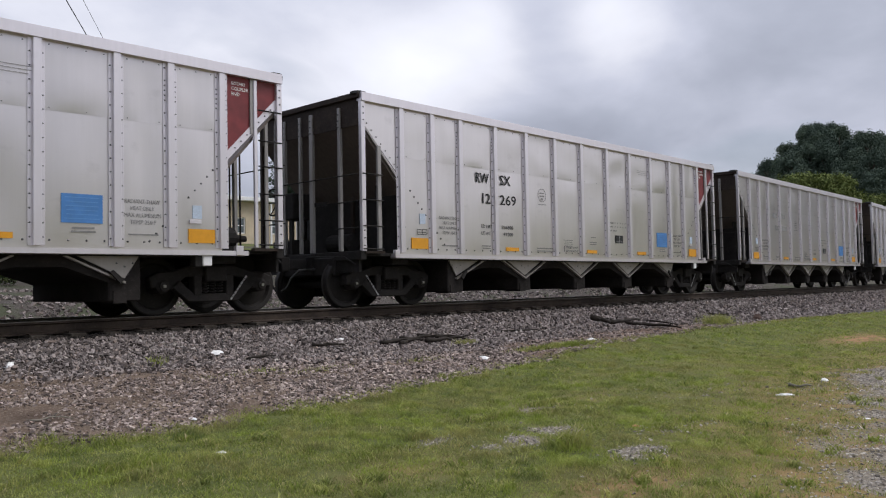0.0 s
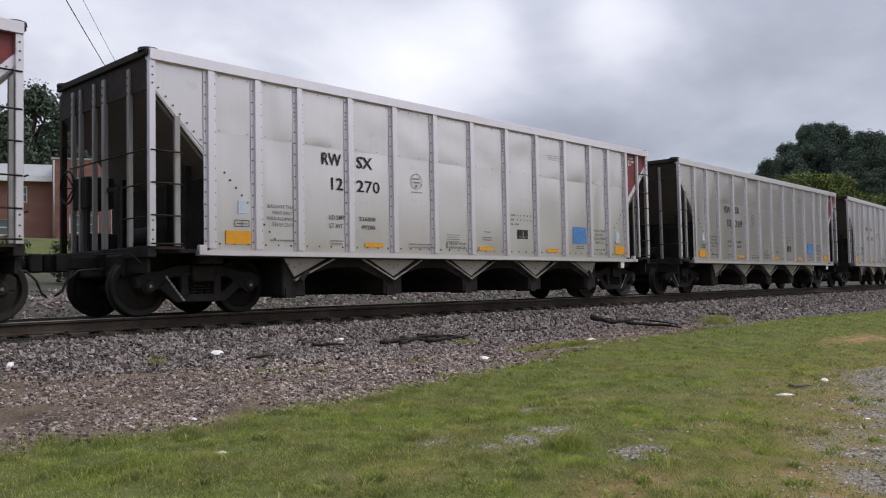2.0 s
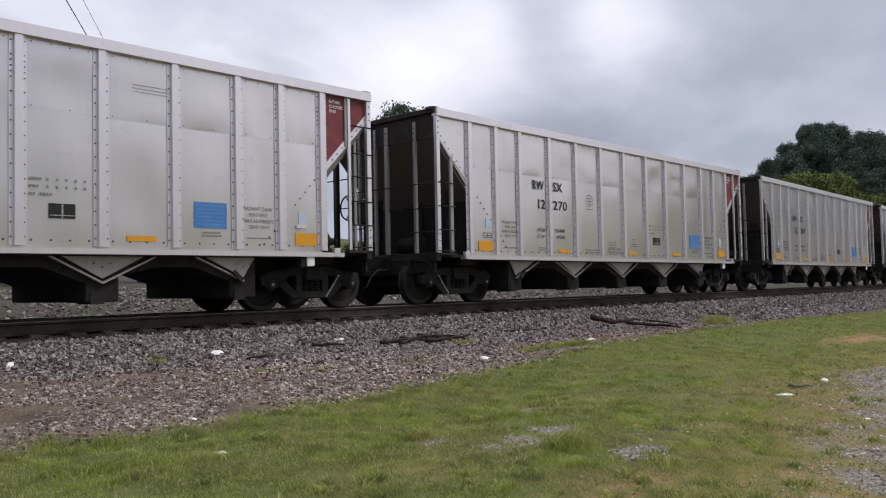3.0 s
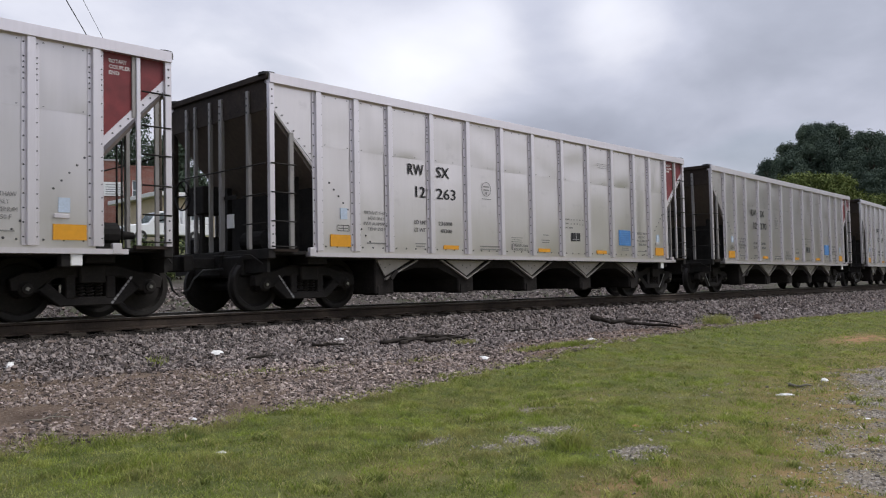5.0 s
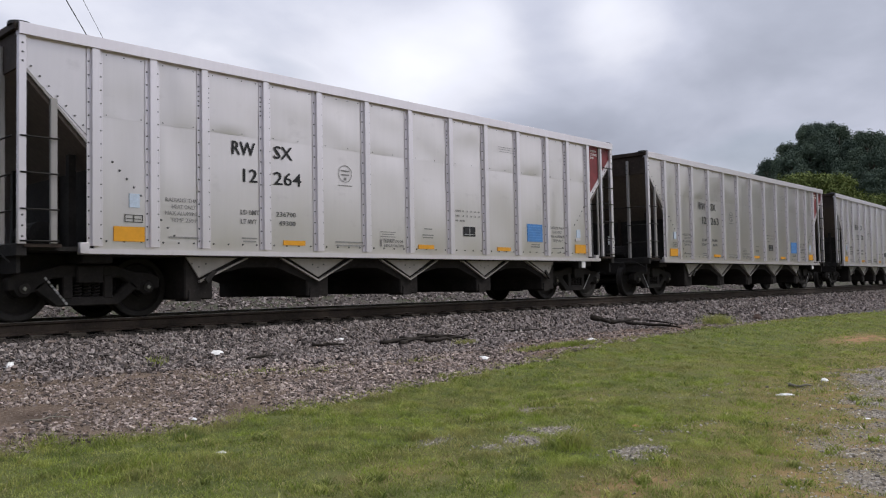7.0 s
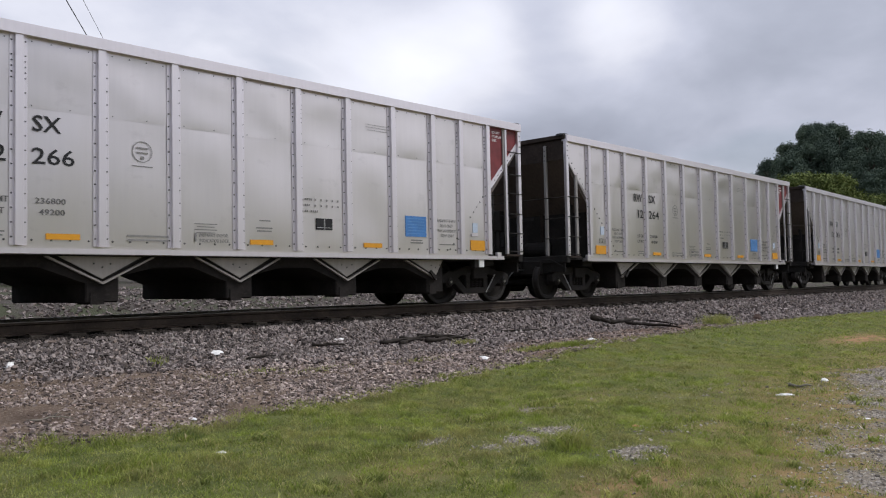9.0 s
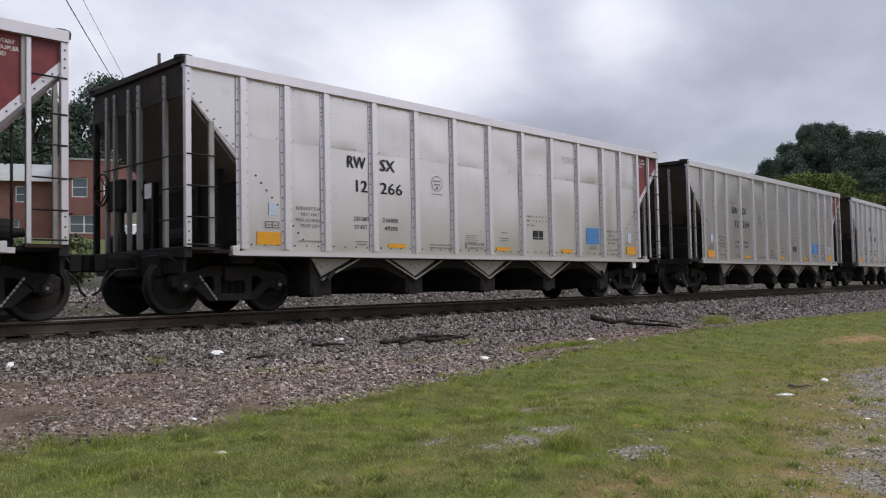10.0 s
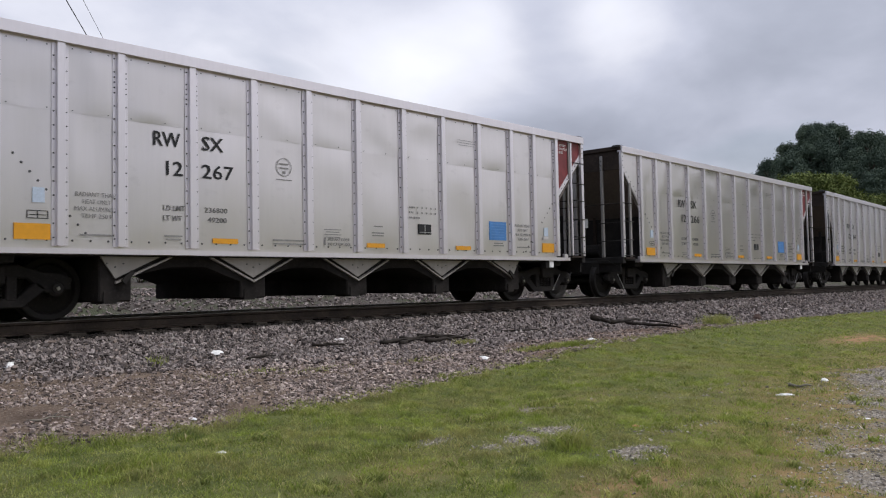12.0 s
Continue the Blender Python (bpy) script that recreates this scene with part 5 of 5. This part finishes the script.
def build_stones():
    rng = random.Random(21)
    pts, size = [], []

    def put(x, y, s, lift=0.3):
        pts.append((x, y, ground_z(x, y) + s * lift))
        size.append(s)
    # the shoulder of the bed, nearest first
    for x0, x1, per, s0 in ((2.5, 12, 1150, 0.0185), (12, 22, 640, 0.023), (22, 48, 300, 0.028)):
        for _ in range(int((x1 - x0) * 2.9 * per)):
            x, y = rng.uniform(x0, x1), rng.uniform(-2.6, 0.30)
            if bed_at(x, y) > rng.uniform(-0.5 if x < 11 else -0.15, 0.15):
                put(x, y + bend(x), s0 * rng.choice((0.6, 0.8, 1.0, 1.2, 1.45)) * rng.uniform(0.8, 1.15), rng.uniform(0.0, 1.1 if y < 0.1 else 0.5))
    scatter_stones("ballast", np.array(pts), np.array(size), 1, "grey crushed stone ballast along the rails", STONE)
    pts.clear(), size.clear()
    for _ in range(16000):
        x = 2.5 + 45 * rng.random() ** 1.6
        put(x, rng.uniform(0.26, 0.80) + bend(x), rng.uniform(0.016, 0.030), 0.2)
    scatter_stones("oily_ballast", np.array(pts), np.array(size), 7, "dark stones against the rail", STONE_DARK)
    pts.clear(), size.clear()
    for _ in range(70000):
        x, y = rng.uniform(2.5, 22), rng.uniform(-4.0, -0.9)
        dens = min(0.75, 0.12 + 0.09 * x) * 0.9 + 0.8 * noise.noise((x * 0.9, y * 1.4, 2.0)) + 0.5 * noise.noise((x * 2.5, y * 3.0, 6.0)) - 0.25 * soil_at(x, y)
        if lawn_at(x, y) < 0.1 and rng.random() < dens * (1.25 if x < 11 else 0.40):
            put(x, y, rng.choice((0.007, 0.010, 0.014, 0.019)) * rng.uniform(0.7, 1.2) * (1.0 if x < 6 else 1.25))
    scatter_stones("verge_gravel", np.array(pts), np.array(size), 2, "scattered pale stones on brown dirt", STONE_WARM, 0.2)
    pts.clear(), size.clear()
    for _ in range(110000):
        x = rng.uniform(4.5, 18)
        y = rng.uniform(-10.8, -5.6)
        if rng.random() < bare_at(x, y)[0] ** 1.5:
            put(x, y, rng.choice((0.004, 0.006, 0.008, 0.011)) * rng.uniform(0.7, 1.3), 0.15)
    scatter_stones("drive_gravel", np.array(pts), np.array(size), 3, "pale gravel where the lawn is worn away", STONE_PALE, 0.2)
    pts.clear(), size.clear()
    for _ in range(40000):
        x, y = rng.uniform(3.5, 48), rng.uniform(0.9, 11.5)
        if x < y * 0.3 + 3 or (y > 3.4 and noise.noise((x * 0.55, y * 0.8, 4.0)) < rng.uniform(-0.45, 0.15)):
            continue
        put(x, y + bend(x), rng.uniform(0.02, 0.05), 0.3)
    scatter_stones("bank_rubble", np.array(pts), np.array(size), 4, "grey stone between and behind the rails", STONE)


def grass_material():
    m = Mat("grass", 0.65, 0.0, 0.3)
    c = m.ramp(m.island(), [(0.0, (0.085, 0.115, 0.024)), (0.40, (0.225, 0.275, 0.055)), (0.76, (0.37, 0.415, 0.095)), (0.90, (0.43, 0.385, 0.16)), (1.0, (0.56, 0.47, 0.28))])
    c = m.mix(m.span(m.noise(0.8, 5, 0.65), 0.46, 0.60, 0, 0.6), c, (0.34, 0.295, 0.13))
    c = m.mix(m.span(m.noise(1.2, 5, 0.65, off=(3, 8, 0)), 0.50, 0.60, 0, 0.7), c, (0.31, 0.39, 0.06))
    c = m.mix(m.span(m.noise(1.6, 5, 0.7, off=(9, 1, 0)), 0.52, 0.66, 0, 0.4), c, (0.13, 0.19, 0.050))
    c = m.mix(m.span(m.noise(4.5, 4, 0.6, off=(2, 7, 0)), 0.50, 0.62, 0, 0.55), c, (0.10, 0.135, 0.035))
    c = m.mix(m.span(m.noise(3.4, 4, 0.6, off=(6, 3, 0)), 0.52, 0.64, 0, 0.5), c, (0.47, 0.47, 0.15))
    m.color(c)
    # thin blades let light through
    thin, both = m.n("ShaderNodeBsdfTranslucent"), m.n("ShaderNodeMixShader")
    both.inputs[0].default_value = 0.45
    m.k(c, thin.inputs[0])
    m.k(m.b.outputs[0], both.inputs[1])
    m.k(thin.outputs[0], both.inputs[2])
    m.k(both.outputs[0], m.nt.nodes["Material Output"].inputs["Surface"])
    return m.mat


def build_grass():
    rng = random.Random(31)
    rows = []

    def sow(x0, x1, y0, y1, per, length, width):
        for _ in range(int((x1 - x0) * (y1 - y0) * per)):
            x, y = rng.uniform(x0, x1), rng.uniform(y0, y1)
            # only what lies in the wedge before the lens
            if not 0.30 < x / (y + 11.4) < 4.3:
                continue
            inside = lawn_at(x, y)
            if inside < rng.uniform(-0.25, 0.12):
                continue
            bare, straw = bare_at(x, y)
            if rng.random() < bare * 1.1 + 0.85 * straw * straw:
                continue
            if noise.noise((x * 3.1, y * 3.1, 13.0)) + 0.5 * noise.noise((x * 8.0, y * 8.0, 3.0)) < rng.uniform(-0.8, -0.1):
                continue
            tall = 0.70 + 2.2 * max(0.0, noise.noise((x * 2.6, y * 2.6, 8.0))) + 1.2 * max(0.0, noise.noise((x * 7.0, y * 7.0, 18.0))) + 0.5 * max(0.0, noise.noise((x * 0.7, y * 0.7, 4.0))) + (0.5 if inside < 0.25 else 0.0)
            rows.append((x, y, ground_z(x, y), length * 0.60 * tall * rng.uniform(0.5, 1.3), width * rng.uniform(0.7, 1.3), 1.0))
    sow(1.6, 9, -9.8, -3.4, 4800, 0.052, 0.0028)
    sow(9, 16, -9.0, -2.2, 2500, 0.046, 0.0034)
    sow(16, 30, -8.5, -2.0, 700, 0.050, 0.007)
    sow(30, 46, -9.5, -2.4, 130, 0.06, 0.018)
    # taller tufts at the edge of the stones and in the worn lawn: centre, half lengths, blades, height, width, lean
    for cx, cy, rx, ry, count, tall, wide, lean in (
            (7.05, -2.25, 0.5, 0.12, 150, 0.05, 1, 1), (6.3, -2.02, 0.35, 0.12, 130, 0.055, 1, 1), (5.55, -2.1, 0.3, 0.10, 70, 0.05, 1, 1), (5.4, -0.98, 0.13, 0.10, 60, 0.13, 1.4, 0.7),
            (12.5, -2.58, 0.9, 0.10, 1900, 0.09, 1, 1), (11.5, -2.6, 0.5, 0.08, 500, 0.07, 1, 1), (20.0, -2.0, 0.6, 0.22, 900, 0.22, 1, 1), (6.12, -7.06, 0.17, 0.13, 230, 0.16, 2.0, 1.0),
            (10.85, -1.6, 0.22, 0.10, 300, 0.11, 1, 1), (9.0, -2.4, 0.4, 0.1, 160, 0.06, 1, 1), (5.52, -5.74, 0.16, 0.06, 190, 0.10, 1.6, 0.8), (7.9, -5.45, 0.30, 0.05, 220, 0.08, 1.5, 0.8),
            (6.85, -5.66, 0.28, 0.06, 220, 0.09, 1.5, 0.8), (4.15, -6.64, 0.14, 0.07, 110, 0.07, 1.5, 1), (3.05, -4.95, 0.4, 0.10, 380, 0.09, 1.5, 0.8), (2.95, -5.3, 0.3, 0.1, 220, 0.08, 1.5, 0.8), (5.0, -6.0, 0.5, 0.4, 700, 0.06, 1, 1)):
        for _ in range(count):
            x, y = rng.gauss(cx, rx * 0.6), rng.gauss(cy, ry * 0.6)
            rows.append((x, y, ground_z(x, y), tall * rng.uniform(0.4, 1.3), 0.0034 * wide * rng.uniform(0.7, 1.4), lean))
    # small broad-leaved clumps all over the lawn
    for _ in range(420):
        cx, cy = rng.uniform(2.0, 15), rng.uniform(-9.2, -2.8)
        if lawn_at(cx, cy) < 0.1 or noise.noise((cx * 0.8, cy * 0.8, 21.0)) < -0.1:
            continue
        r = rng.uniform(0.02, 0.06)
        for _ in range(rng.randrange(14, 40)):
            x, y = rng.gauss(cx, r), rng.gauss(cy, r)
            rows.append((x, y, ground_z(x, y), rng.uniform(0.03, 0.085), rng.uniform(0.004, 0.009), 1.1))
    a = np.array(rows)
    g = np.random.default_rng(5)
    n = len(a)
    t = g.uniform(0, 2 * np.pi, n)
    lean = g.uniform(0.3, 1.6, n) * a[:, 3] * a[:, 5]
    b = g.uniform(0, 2 * np.pi, n)
    base = a[:, :3] - (0, 0, 0.005)
    side = np.stack([np.cos(t), np.sin(t), 0 * t], 1) * a[:, 4:5]
    over = np.stack([np.cos(b) * lean, np.sin(b) * lean, 0 * t], 1)
    up = np.stack([0 * t, 0 * t, a[:, 3]], 1)
    midp = base + over * 0.35 + up * 0.62
    tip = base + over + up * 0.95
    v = np.stack([base - side, base + side, midp + side * 0.75, midp - side * 0.75, tip], 1)
    o = 5 * np.arange(n)[:, None]
    tri = np.concatenate([o + np.array([[0, 1, 2]]), o + np.array([[0, 2, 3]]), o + np.array([[3, 2, 4]])], 0)
    tagged(new("lawn_grass", mass_mesh("lawn_grass", v.reshape(-1, 3), tri, grass_material())), "rough green lawn grass with dry blades", "grass", kind="stuff")


LITTER = simple("pale_litter", (0.74, 0.73, 0.71), 0.6, 0, 0.08, 20, 0)
DRYLEAF_STONE = dusty("reddish_stone", (0.06, 0.04, 0.032), (0.13, 0.085, 0.07), 0.9)
DRYLEAF = simple("dry_leaf", (0.42, 0.20, 0.10), 0.7, 0, 0.2, 20, 0)
DRIFTWOOD = dusty("weathered_wood", (0.12, 0.115, 0.09), (0.24, 0.22, 0.18), 0.9)
DEADWOOD = dusty("dead_wood", (0.014, 0.011, 0.009), (0.045, 0.037, 0.030), 0.9)


def crumple(x, y, a, b, h, seed, turn=0.0):
    """A small crumpled piece with an uneven outline."""
    s = Shape()
    n = 10
    v = []
    for ring, (r, z) in enumerate(((1.0, 0.0), (0.82, 0.55), (0.40, 1.0))):
        for k in range(n):
            t = 2 * math.pi * k / n
            j = 1 + 0.28 * noise.noise((math.cos(t) * 1.5, math.sin(t) * 1.5, seed + ring))
            px, py = a * r * j * math.cos(t), b * r * j * math.sin(t)
            c, w = math.cos(turn), math.sin(turn)
            v.append((x + px * c - py * w, y + px * w + py * c, ground_z(x, y) + 0.55 * h * z * (1 + 0.5 * noise.noise((k * 1.1, ring * 2.0, seed)))))
    f = [(r * n + k, r * n + (k + 1) % n, (r + 1) * n + (k + 1) % n, (r + 1) * n + k) for r in range(2) for k in range(n)]
    f += [tuple(range(n))[::-1], tuple(2 * n + k for k in range(n))]
    return s.add(v, f)


def build_litter():
    for k, (x, y, a, b, h, label) in enumerate(((6.40, -0.80, 0.13, 0.06, 0.10, "crumpled white litter lying on the ballast"), (3.67, -0.66, 0.085, 0.06, 0.11, "white paper scrap on the ballast"),
                                                (4.40, -3.61, 0.12, 0.04, 0.02, "thin white scrap on the dirt"), (3.87, -5.02, 0.045, 0.035, 0.025, "small white scrap in the grass"),
                                                (13.7, -2.35, 0.13, 0.08, 0.07, "white crumpled scrap at the verge"), (12.15, -7.21, 0.10, 0.06, 0.05, "small white cup lying in the grass"),
                                                (20.0, -1.38, 0.16, 0.08, 0.06, "pale scrap on the ballast edge"), (10.02, -2.72, 0.12, 0.09, 0.07, "pale torn scrap among the stones"), (9.36, -8.57, 0.04, 0.03, 0.02, "tiny white scrap on gravel"),
                                                (8.78, -0.64, 0.12, 0.07, 0.06, "pale flat stone among the ballast"))):
        solid("litter", crumple(x, y, a, b, h, k * 3.1, k * 0.7), LITTER, label, "litter", group="litter along the track")
    solid("foam_tray", crumple(10.48, -7.30, 0.135, 0.05, 0.03, 44, -0.75), LITTER, "flat white foam piece lying on the lawn", "litter", group="litter along the track")
    solid("dry_leaf", crumple(6.11, -8.01, 0.05, 0.04, 0.035, 51, 0.4), DRYLEAF, "curled brown dry leaf on the grass", "leaf")
    solid("dry_leaf", crumple(7.38, -6.99, 0.06, 0.035, 0.03, 57, 0.1), DRYLEAF, "curled brown dry leaf on the grass", "leaf")
    solid("rock", crumple(22.2, -2.1, 0.16, 0.14, 0.30, 63, 0.3), DRYLEAF_STONE, "dark reddish stone at the edge of the ballast", "stone")
    rng = random.Random(8)

    def branch(points, r, label, name="fallen_branch", wood=DEADWOOD):
        r *= 0.75
        pts = []
        for (x0, y0), (x1, y1) in zip(points, points[1:]):
            for i in range(4):
                x, y = x0 + (x1 - x0) * i / 4 + rng.uniform(-.02, .02), y0 + (y1 - y0) * i / 4 + rng.uniform(-.02, .02)
                pts.append((x, y, ground_z(x, y) + r * 0.9 + (0.022 if y > -2.4 and wood is DEADWOOD else 0.0) + rng.uniform(0, 0.03)))
        x, y = points[-1]
        pts.append((x, y, ground_z(x, y) + r))
        s = Shape().tube(pts, [r * (1.1 - 0.75 * i / len(pts)) for i in range(len(pts))], 6)
        for i in range(2, len(pts) - 1, 3):
            p = Vector(pts[i])
            s.tube([p, p + Vector((rng.uniform(-.25, .25), rng.uniform(-.2, .2), rng.uniform(0.01, .06)))], [r * 0.5, r * 0.15], 5)
        solid(name, s, wood, label, "branch", group="dead branches on the stones")
    branch([(9.35, -1.08), (10.0, -1.02), (10.6, -0.98), (11.5, -1.12)], 0.05, "long dark dead branch lying on the ballast")
    branch([(10.2, -1.30), (10.9, -1.22)], 0.055, "dark broken branch on the ballast")
    branch([(9.6, -1.25), (10.1, -1.05)], 0.05, "short dark broken branch on the ballast")
    branch([(10.4, -0.85), (11.0, -1.1), (11.35, -1.3)], 0.04, "thin forked branch on the ballast")
    branch([(9.9, -0.9), (10.6, -1.2)], 0.03, "thin dark twig on the ballast")
    branch([(16.2, -0.70), (16.5, -1.05)], 0.10, "dark crooked branch on the ballast")
    branch([(16.5, -1.06), (17.1, -1.06), (18.0, -0.95)], 0.065, "dark crooked branch on the ballast")
    branch([(16.9, -1.2), (17.4, -1.9), (17.6, -2.25)], 0.055, "thin dark branch on the ballast")
    branch([(18.0, -1.19), (18.3, -1.8)], 0.035, "thin dark branch on the ballast")
    branch([(8.0, -0.95), (8.75, -1.02)], 0.03, "thin dark stick on the ballast")
    branch([(6.55, -1.33), (7.2, -1.20)], 0.03, "thin brown stick on the stones")
    branch([(12.6, -0.98), (13.9, -1.08)], 0.03, "long thin stick on the ballast")
    branch([(3.0, -3.03), (3.4, -3.12)], 0.013, "brown stick half buried in dirt", wood=DRIFTWOOD)
    branch([(11.10, -7.12), (11.42, -7.30)], 0.030, "weathered grey stick lying in the grass", wood=DRIFTWOOD)
    branch([(21.6, -1.0), (22.6, -1.2)], 0.04, "dark stick on the ballast")


build_stones()
build_grass()
build_litter()
build_train()


def motions():
    for place_, car in CARS:
        walk(car, [(t * 0.5, car_pose(place_, t * 0.5)) for t in range(25)])
        for ob in car.children_recursive:
            if ob.name.startswith("wheelset"):
                x = ob.location.x
                walk(ob, [(i * 0.1, pose(x, MID, .457, 0, math.degrees((run(i * 0.1) - run(0)) / .457), 0)) for i in range(121)])


motions()
